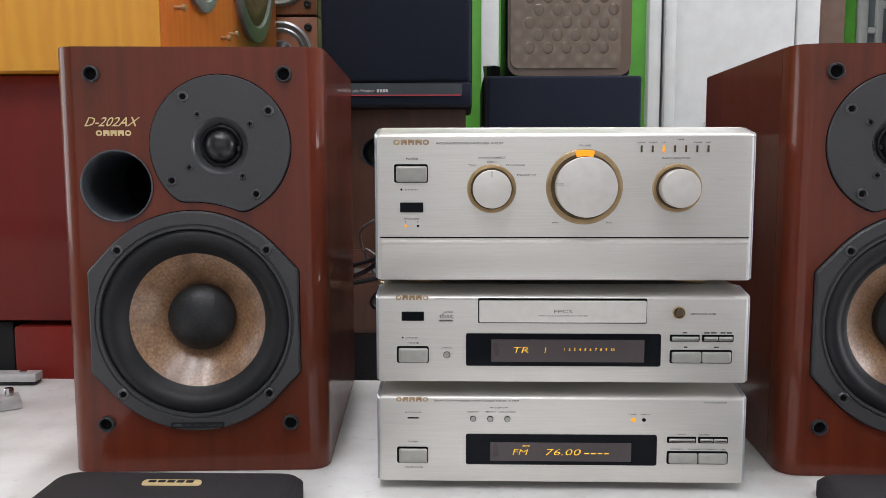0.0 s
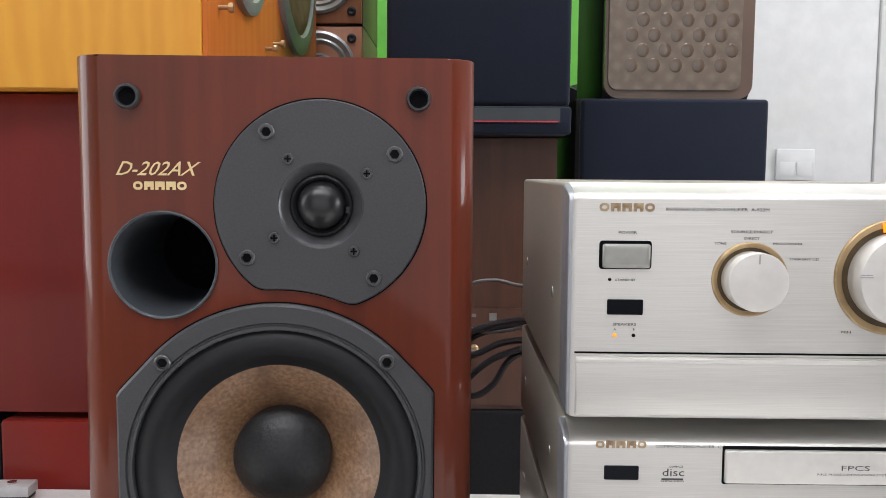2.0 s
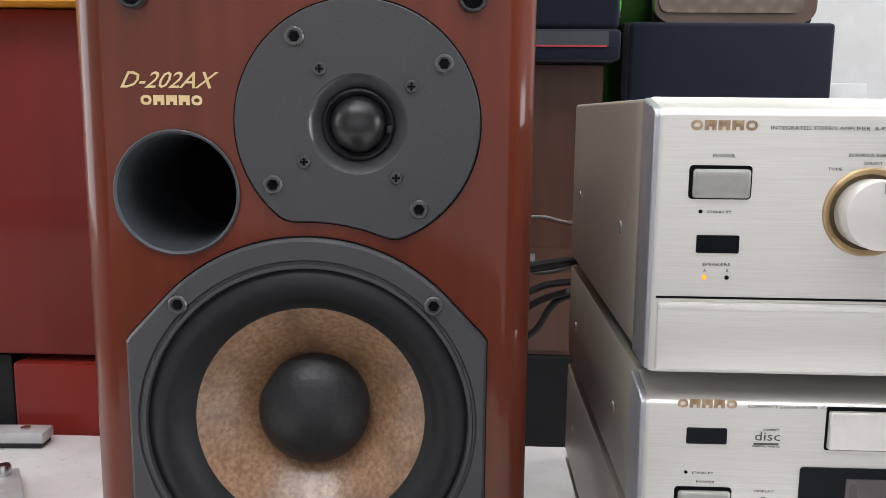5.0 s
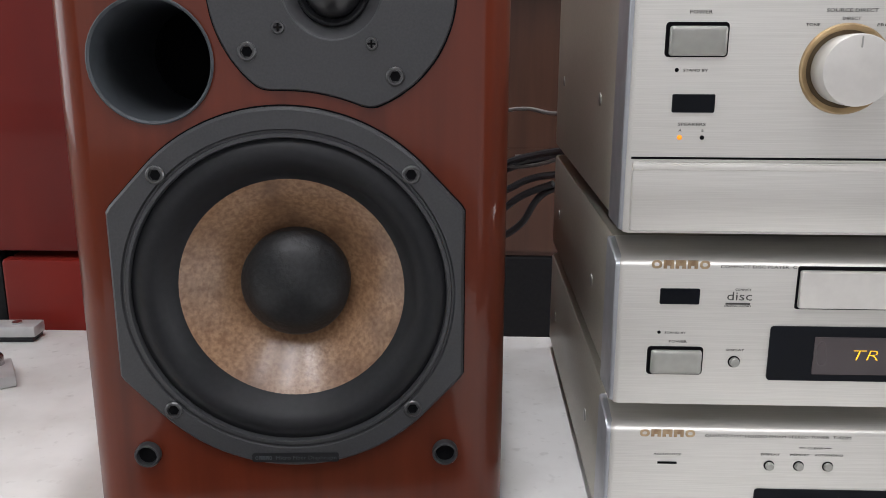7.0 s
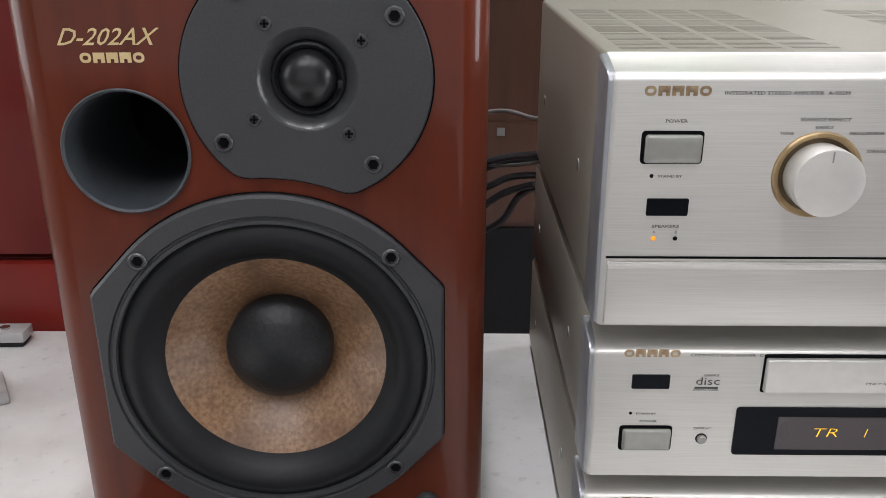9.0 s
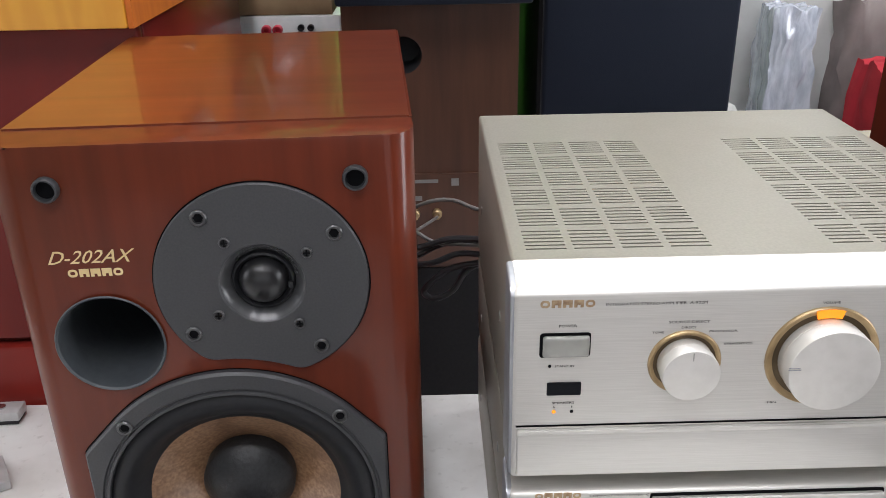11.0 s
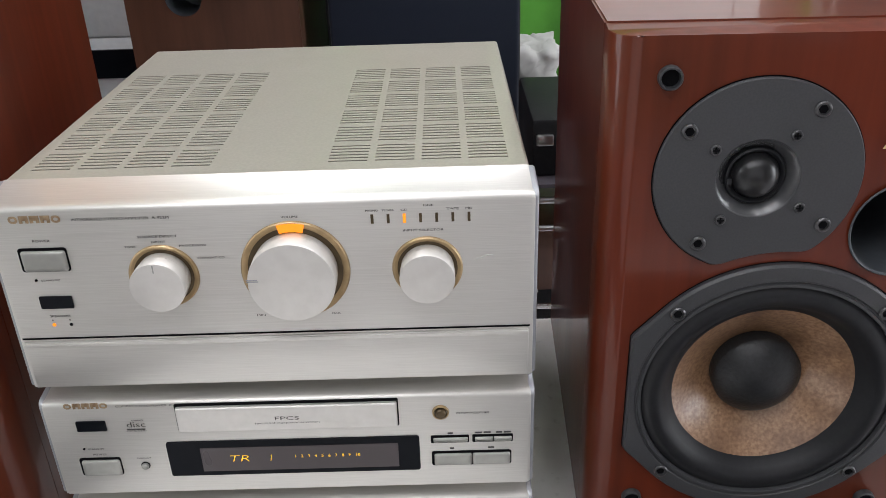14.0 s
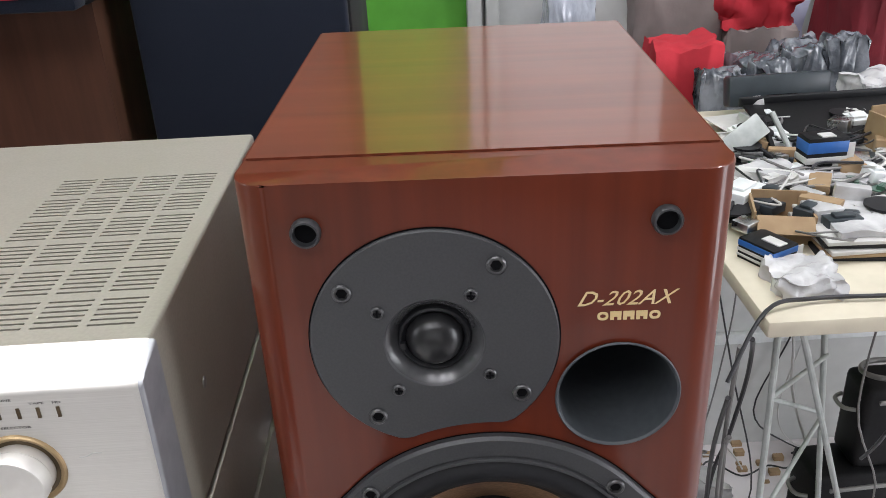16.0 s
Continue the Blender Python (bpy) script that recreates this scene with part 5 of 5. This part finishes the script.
# ---------------------------------------------------------------- work bench with clutter
WB = 0.75
wb = thing("work_bench", (1.0, 0.85, 0), "cream topped work bench on thin pale metal legs", "work bench")
part("bench_top", box(0.602, 1.20, 0.445, 1.15, WB - 0.020, WB, 0.004), M_CREAM, wb)
part("back_panel", box(0.604, 1.75, 1.152, 1.168, 0.0, 0.70), M_WHITE, wb)
part("back_ledge", box(0.604, 1.75, 1.138, 1.152, 0.262, 0.286, 0.003), M_DEVICE, wb)
for a, b in (((0.634, 0.490), (0.690, 0.560)), ((0.655, 0.490), (0.950, 0.690)), ((0.735, 0.600), (0.860, 0.680)), ((0.700, 0.950), (0.660, 0.980)), ((1.160, 0.580), (1.140, 0.550)), ((1.160, 1.000), (1.170, 1.050))):
    part("leg", rod((*a, WB - 0.021), (*b, 0), 0.0040), M_LEG, wb)
for a, b in (((0.644, 0.503, 0.612), (0.762, 0.612, 0.590)), ((0.646, 0.508, 0.606), (0.757, 0.600, 0.510)), ((0.762, 0.600, 0.500), (0.640, 0.520, 0.350)), ((0.672, 0.545, 0.300), (1.150, 0.560, 0.300))):
    part("brace", rod(a, b, 0.0030), M_LEG, wb)


def placed(bm, x, y, z, rz=0.0, rx=0.0, ry=0.0):
    bm.transform(Matrix.Translation((x, y, z)) @ Matrix.Rotation(radians(rz), 4, "Z") @ Matrix.Rotation(radians(ry), 4, "Y") @ Matrix.Rotation(radians(rx), 4, "X"))
    return bm


def pack(cx, cy, z, w, d, h, rot, label, name="component_box"):
    t = thing(name, (cx, cy, z), label, "small box", "small boxes on the bench")
    bands = [("carton", 0.0, 0.0, 1.0, M_BLACK), ("blue_band", 0.0006, 0.62, 0.90, M_BLUE), ("white_band", 0.0008, 0.36, 0.52, M_PAPER), ("white_band", 0.0008, 0.12, 0.24, M_PAPER)]
    for nm, e, f0, f1, mm in bands:
        part(nm, placed(box(-w / 2 - e, w / 2 + e, -d / 2 - e, d / 2 + e, h * f0, h * f1, 0.0006), cx, cy, z, rot), mm, t)
    part("label_patch", placed(box(-w * 0.15, w * 0.2, -d * 0.4, d * 0.1, h, h + 0.0015), cx, cy, z, rot), M_PAPER, t)
    part("end_flap", placed(box(w / 2, w / 2 + 0.010, -d * 0.5, -d * 0.5 + 0.001, h * 0.1, h * 0.85), cx, cy, z, rot), M_PAPER, t)


pack(0.650, 0.580, WB + 0.0005, 0.040, 0.050, 0.026, 28, "small blue and black component box on the bench")
pack(0.800, 0.790, WB + 0.0185, 0.056, 0.032, 0.056, 4, "small blue, white and black component box on the bench")


def carton(cx, cy, w, d, h, rot, label):
    t = thing("cardboard_box", (cx, cy, WB), label, "box", "cardboard boxes on the bench")
    e = 0.003
    for nm, x in (("side", (-w, -w + e, -d, d, 0, h)), ("side", (w - e, w, -d, d, 0, h * 0.9)), ("front", (-w + e, w - e, -d, -d + e, 0, h * 0.85)), ("back", (-w + e, w - e, d - e, d, 0, h * 1.1)), ("bottom", (-w + e, w - e, -d + e, d - e, 0, e))):
        part(nm, placed(box(*x), cx, cy, WB + 0.0005, rot), M_CARD, t)
    bm = box(-w * 0.9, w * 0.9, -d * 0.8, 0.0, 0, 0.0025)
    bm.transform(Matrix.Translation((cx, cy, WB + 0.0005)) @ Matrix.Rotation(radians(rot), 4, "Z") @ Matrix.Translation((0, -d, h * 0.88)) @ Matrix.Rotation(radians(35), 4, "X"))
    part("flap", bm, M_CARD, t)


carton(0.692, 0.650, 0.036, 0.032, 0.040, -14, "open brown cardboard box on the bench")
carton(0.958, 0.840, 0.034, 0.060, 0.070, 12, "tall open cardboard box among bench clutter")

solo("plastic_bag", crumple(0.632, 0.702, 0.488, 0.550, WB + 0.0005, WB + 0.020, 14, 0.009, 8.0), M_BAGW, "crumpled milky plastic bag on the bench", "bag", (0.67, 0.52, WB))
solo("plastic_bag", crumple(0.985, 1.110, 1.045, 1.140, WB + 0.0005, WB + 0.062, 14, 0.012, 31.0), M_BAGW, "crumpled milky plastic bag on the bench", "bag", (1.05, 1.09, WB))

# stack of folders with a film sleeve
fo = thing("folder_stack", (0.785, 0.62, WB), "stack of papers under a glossy plastic sleeve", "folders")
for i in range(5):
    part("folder", placed(box(-0.072, 0.072, -0.062, 0.062, 0, 0.0050, 0.001), 0.786 + 0.002 * (i % 2), 0.622, WB + 0.0006 + i * 0.0054, -6 + 4 * (i % 3)), (M_RUBBER, M_CARD, M_PAPER, M_RUBBER, M_PAPER)[i], fo)
part("plastic_sleeve", crumple(0.728, 0.845, 0.568, 0.672, WB + 0.0280, WB + 0.0345, 14, 0.004, 5.0), M_BAGW, fo, "glossy clear plastic sleeve")

sh = bmesh.new()
random.seed(7)
for i in range(9):
    px, py = 0.70 + random.random() * 0.45, 0.78 + random.random() * 0.34
    w, d = 0.05 + 0.04 * random.random(), 0.04 + 0.04 * random.random()
    b0 = placed(box(-w, w, -d, d, 0, 0.0012), px, py, WB + 0.0006 + i * 0.0019, math.degrees(random.random() * 3))
    me = bpy.data.meshes.new("tmp")
    b0.to_mesh(me)
    b0.free()
    sh.from_mesh(me)
    bpy.data.meshes.remove(me)
solo("paper_sheets", sh, M_PAPER, "loose white papers strewn over the bench", "papers", (0.9, 0.95, WB), kind="stuff")

# slate case leaning behind a flat black tray
lp = thing("slate_case", (0.87, 1.08, WB), "slate grey plastic case standing on the bench", "case")
part("shell", placed(box(-0.088, 0.088, -0.016, 0.016, 0, 0.052, 0.005), 0.866, 1.105, WB + 0.0190, 2, -14), M_LAPTOP, lp)
part("latch", placed(box(-0.024, 0.030, -0.0175, -0.016, 0.014, 0.018), 0.866, 1.105, WB + 0.0190, 2, -14), M_HOLE, lp)
bt = thing("black_tray", (0.93, 0.99, WB), "shallow black plastic tray propped on bench clutter", "tray")
part("floor_panel", placed(box(-0.135, 0.150, -0.090, 0.052, 0, 0.005, 0.002), 0.915, 0.990, WB + 0.0340, 3, 8), M_BLACK, bt)
part("back_rim", placed(box(-0.140, 0.155, 0.046, 0.054, 0.001, 0.016, 0.002), 0.915, 0.990, WB + 0.0340, 3, 8), M_RUBBER, bt)
part("front_rim", placed(box(-0.105, 0.120, -0.094, -0.088, 0.000, 0.010, 0.002), 0.915, 0.990, WB + 0.0340, 3, 8), M_BLACK, bt)
mt = thing("metal_bracket", (0.72, 0.86, WB), "grey metal bracket leaning on dark struts", "bracket")
part("plate", placed(box(-0.050, 0.050, -0.003, 0.003, 0.0, 0.034, 0.002), 0.715, 0.845, WB + 0.034, 20, -35, -28), M_LEG, mt)
part("end_cap", placed(box(-0.056, -0.048, -0.004, 0.004, 0.001, 0.033, 0.002), 0.715, 0.845, WB + 0.034, 20, -35, -28), M_DEVICE, mt)
part("strut", rod((0.752, 0.885, WB + 0.070), (0.768, 0.842, WB + 0.012), 0.004), M_BLACK, mt)
part("strut", rod((0.770, 0.895, WB + 0.075), (0.795, 0.850, WB + 0.014), 0.004), M_LEG, mt)
part("strut", rod((0.735, 0.840, WB + 0.040), (0.782, 0.795, WB + 0.010), 0.004), M_BLACK, mt)
wt = thing("white_tube", (0.73, 0.755, WB), "white and grey plastic tube lying on the bench", "tube")
part("white_half", rod((0.650, 0.788, WB + 0.030), (0.745, 0.752, WB + 0.030), 0.0105, 16), M_PAPER, wt)
part("grey_half", rod((0.7455, 0.752, WB + 0.030), (0.792, 0.735, WB + 0.030), 0.0115, 16), M_BLOCK, wt, "grey end of the tube")

CB = [((0.560, 0.430, 0.690), (0.605, 0.462, WB + 0.004), (0.660, 0.478, WB + 0.006), (0.740, 0.476, WB + 0.006), (0.860, 0.470, WB + 0.008), (1.05, 0.50, WB + 0.008)),
      ((0.625, 0.700, WB + 0.020), (0.700, 0.730, WB + 0.028), (0.780, 0.705, WB + 0.036), (0.880, 0.760, WB + 0.03), (1.05, 0.74, WB + 0.03)),
      ((0.620, 0.840, WB + 0.03), (0.700, 0.830, WB + 0.035), (0.780, 0.780, WB + 0.030), (0.860, 0.770, WB + 0.035), (1.0, 0.90, WB + 0.03)),
      ((0.760, 0.470, WB + 0.012), (0.762, 0.440, WB - 0.010), (0.775, 0.452, 0.650), (0.770, 0.480, 0.560), (0.790, 0.540, 0.480)),
      ((0.590, 0.480, 0.700), (0.612, 0.540, 0.560), (0.630, 0.585, 0.400), (0.660, 0.640, 0.200), (0.700, 0.700, 0.012), (0.80, 0.80, 0.010)),
      ((0.580, 0.470, 0.640), (0.606, 0.560, 0.480), (0.640, 0.640, 0.250), (0.690, 0.760, 0.012), (0.760, 0.980, 0.010)),
      ((0.598, 0.470, 0.715), (0.640, 0.560, 0.640), (0.655, 0.600, 0.560), (0.650, 0.620, 0.460), (0.640, 0.640, 0.350), (0.66, 0.70, 0.012)),
      ((0.600, 0.500, 0.560), (0.622, 0.560, 0.500), (0.640, 0.600, 0.420), (0.668, 0.660, 0.280), (0.70, 0.74, 0.10), (0.73, 0.80, 0.012))]
for i, c in enumerate(CB):
    solo("loose_cable", tube(c, 0.0024 if i < 4 else 0.0030), M_CABLE if i % 3 != 1 else M_CABLEG, "dark loose cable trailing off the cluttered bench" if i % 3 != 1 else "grey loose cable trailing off the cluttered bench", "cable", c[0], "cables round the bench")

# black equipment cases on the floor by the bench
for (x0, x1, y0, y1, z0, z1, rot) in ((0.850, 1.09, 0.740, 0.830, 0.0, 0.270, 4), (0.912, 1.11, 0.752, 0.825, 0.2705, 0.425, 2)):
    ctr = Vector(((x0 + x1) / 2, (y0 + y1) / 2, z0))
    t = thing("black_equipment_case", ctr, "black equipment case on the cluttered floor", "case", "black cases under the bench")
    turn = Matrix.Translation(ctr) @ Matrix.Rotation(radians(rot), 4, "Z") @ Matrix.Translation(-ctr)
    pieces = [("shell", box(x0, x1, y0, y1, z0, z1, 0.012, 3), M_BLACK), ("edge_strip", box(x0 + 0.02, x1 - 0.02, y0 - 0.003, y0 + 0.004, z1 - 0.028, z1 - 0.020, 0.001), M_RING2), ("handle", tube([(x0 - 0.002, y0 + 0.02, z1 - 0.05), (x0 - 0.018, y0 + 0.03, z1 - 0.05), (x0 - 0.018, y0 + 0.055, z1 - 0.05), (x0 - 0.002, y0 + 0.065, z1 - 0.05)], 0.0035), M_RING2)]
    for nm, bm, mm in pieces:
        bm.transform(turn)
        part(nm, bm, mm, t)
solo("cable_loop", tube([(0.965 + 0.045 * math.cos(k * 0.62), 0.788 + 0.030 * math.sin(k * 0.62), 0.4295 + 0.001 * k) for k in range(12)], 0.0045), M_CABLEG, "grey cable coiled on the black case", "cable", (0.90, 0.85, 0.44))
dbr = bmesh.new()
for i in range(140):
    px, py = 0.62 + random.random() * 0.6, 0.62 + random.random() * 0.9
    s_ = 0.003 + 0.008 * random.random()
    box(px - s_, px + s_, py - s_ * 0.6, py + s_ * 0.6, 0.0003, 0.004 + 0.010 * random.random(), bm=dbr)
solo("floor_litter", dbr, M_CARD, "bits of cardboard and parts strewn on the floor", "litter", (0.9, 1.1, 0), kind="stuff")
for i, (px, py, w) in enumerate(((0.70, 0.86, 0.050), (0.76, 0.98, 0.045), (0.69, 1.04, 0.06))):
    solo("floor_bag", crumple(px - w, px + w, py - w * 0.7, py + w * 0.7, 0.0005, 0.05 + 0.01 * i, 10, 0.012, 40.0 + i), (M_SACK, M_BAGW, M_SACK)[i], ("smoky plastic bag lying on the floor", "milky plastic bag lying on the floor", "smoky plastic bag lying on the floor")[i], "bag", (px, py, 0), "bags on the floor")

# clothes and bags heaped behind the bench
solo("taupe_blanket", crumple(0.690, 0.880, 1.42, 1.62, 0.0, 0.93, 14, 0.030, 1.0), M_CLOTHG, "taupe blanket heaped behind the bench", "blanket", (0.78, 1.5, 0))
solo("lavender_cloth", crumple(0.885, 1.060, 1.46, 1.60, 0.0, 0.885, 12, 0.022, 15.0), M_LILAC, "pale lavender cloth heaped behind the bench", "cloth", (0.97, 1.52, 0))
solo("red_bag", crumple(0.695, 0.815, 1.24, 1.36, 0.0, 0.840, 10, 0.014, 2.0), M_CLOTHR, "shiny red bag behind the bench", "bag", (0.755, 1.3, 0))
solo("red_cloth", crumple(0.860, 1.000, 1.38, 1.47, 0.835, 0.93, 10, 0.020, 6.0), M_CLOTHR, "bright red cloth on the heap behind the bench", "cloth", (0.93, 1.42, 0.835))
solo("folded_cloth", crumple(0.865, 1.000, 1.36, 1.44, 0.0, 0.838, 10, 0.014, 26.0), M_CLOTHG, "taupe folded cloth under the red cloth", "cloth", (0.93, 1.40, 0))
solo("maroon_jacket", crumple(1.045, 1.135, 1.24, 1.40, 0.0, 0.98, 12, 0.020, 9.0), M_CLOTHD, "hanging maroon jacket behind the bench", "jacket", (1.09, 1.3, 0))
solo("tan_carton", box(1.120, 1.270, 1.43, 1.60, 0.0, 0.770, 0.003), M_CARD, "plain tan carton standing by the wall", "carton", (1.19, 1.5, 0))
for i, (x0, x1, y0, y1, z1) in enumerate(((0.765, 0.850, 1.185, 1.235, 0.800), (0.845, 0.930, 1.18, 1.30, 0.815), (0.925, 1.000, 1.19, 1.31, 0.830), (0.985, 1.050, 1.18, 1.235, 0.850))):
    solo("plastic_sack", crumple(x0, x1, y0, y1, 0.0, z1, 18, 0.018, 12.0 + i), M_SACK, "smoky plastic sack behind the bench", "sack", ((x0 + x1) / 2, 1.25, 0), "plastic sacks behind the bench")

# loose parts all over the bench
random.seed(21)
LOOSE = [("component_reel", M_RUBBER), ("metal_bit", M_STEEL), ("plastic_cover", M_DEVICE), ("circuit_board", M_SILK), ("paper_scrap", M_PAPER), ("cable_clip", M_CABLE), ("carton_piece", M_CARD), ("film_scrap", M_BAGW), ("metal_bit", M_BLOCK), ("plastic_cover", M_LAPTOP)]
LABELS = {"component_reel": "small black component reel among bench clutter", "metal_bit": "small bright metal bit among bench clutter", "plastic_cover": "plastic cover among bench clutter", "circuit_board": "small circuit board among bench clutter", "paper_scrap": "white paper scrap among bench clutter", "cable_clip": "short black wire curl among bench clutter", "carton_piece": "brown carton piece among bench clutter", "film_scrap": "crumpled clear film scrap among bench clutter"}
for i in range(110):
    nm, mm = LOOSE[i % 10]
    py = 0.60 + 0.46 * random.random()
    lo_x, hi_x = 0.62 + 0.38 * max(0.0, py - 0.62), 0.76 + 0.50 * (py - 0.45)
    px = lo_x + (hi_x - lo_x) * random.random()
    w, d, h = 0.008 + 0.020 * random.random(), 0.007 + 0.016 * random.random(), 0.005 + 0.020 * random.random()
    lift = WB + 0.0180 + (0.010 * random.random() if i > 60 else 0)
    if nm == "component_reel":
        bm = lathe([(0, 0), (w, 0), (w, 0.003), (w * 0.5, 0.004), (w * 0.5, h), (w, h + 0.001), (w, h + 0.004), (0, h + 0.004)], 0, 0, 0, 16, axis="z")
    elif nm == "cable_clip":
        bm = tube([(-w * 1.6, 0, 0.003), (-w * 0.3, d * 1.5, 0.006), (w * 0.5, d * 0.4, 0.010), (w * 1.5, -d, 0.006), (0, -d * 1.8, 0.003)], 0.0018, 6)
    elif nm in ("film_scrap", "paper_scrap"):
        bm = crumple(-w * 1.4, w * 1.4, -d * 1.4, d * 1.4, 0, h * 0.6, 6, 0.006, i * 1.7)
    else:
        bm = box(-w, w, -d, d, 0, h * (0.25 if nm == "circuit_board" else 1), 0.0012)
        if nm == "plastic_cover":
            box(-w * 0.6, w * 0.6, -d * 0.6, d * 0.6, h, h + 0.004, 0.001, bm=bm)
        if nm == "circuit_board":
            for k in range(4):
                box(-w * 0.8 + k * w * 0.4, -w * 0.55 + k * w * 0.4, -d * 0.5, d * 0.3, h * 0.25, h * 0.25 + 0.006, bm=bm)
    tilt = 0 if i < 60 else 24
    placed(bm, px, py, lift, 360 * random.random(), tilt * (random.random() - 0.5), tilt * (random.random() - 0.5))
    solo(nm, bm, mm, LABELS[nm], nm.replace("_", " "), (px, py, lift), "loose parts on the bench")

# tangle of leads under the bench and on it
random.seed(5)
for i in range(34):
    if i < 15:
        x, y = 0.62 + 0.38 * random.random(), 0.62 + 0.5 * random.random()
        pts = [(x, y, WB - 0.03)] if i < 6 else [(x, y, 0.008)]
        for k in range(6):
            x, y = x + 0.16 * (random.random() - 0.4), min(1.13, y + 0.16 * (random.random() - 0.45))
            pts.append((x, y, max(0.008, (WB - 0.03) * (1 - (k + 1) / 3.5)) if i < 6 else 0.008 + 0.004 * (k % 2)))
    else:
        x, y = 0.63 + 0.15 * random.random(), 0.55 + 0.5 * random.random()
        pts = []
        for k in range(6):
            pts.append((x, y, WB + 0.026 + 0.018 * random.random()))
            x, y = x + 0.09 * random.random(), min(1.12, max(0.5, y + 0.12 * (random.random() - 0.5)))
    solo("loose_lead", tube(pts, 0.0013 + 0.0011 * random.random(), 6), (M_CABLE, M_CABLEG, M_PAPER)[i % 3], ("thin black lead", "thin grey lead", "thin white lead")[i % 3] + " tangled about the work bench", "cable", pts[0], "leads tangled about the bench")
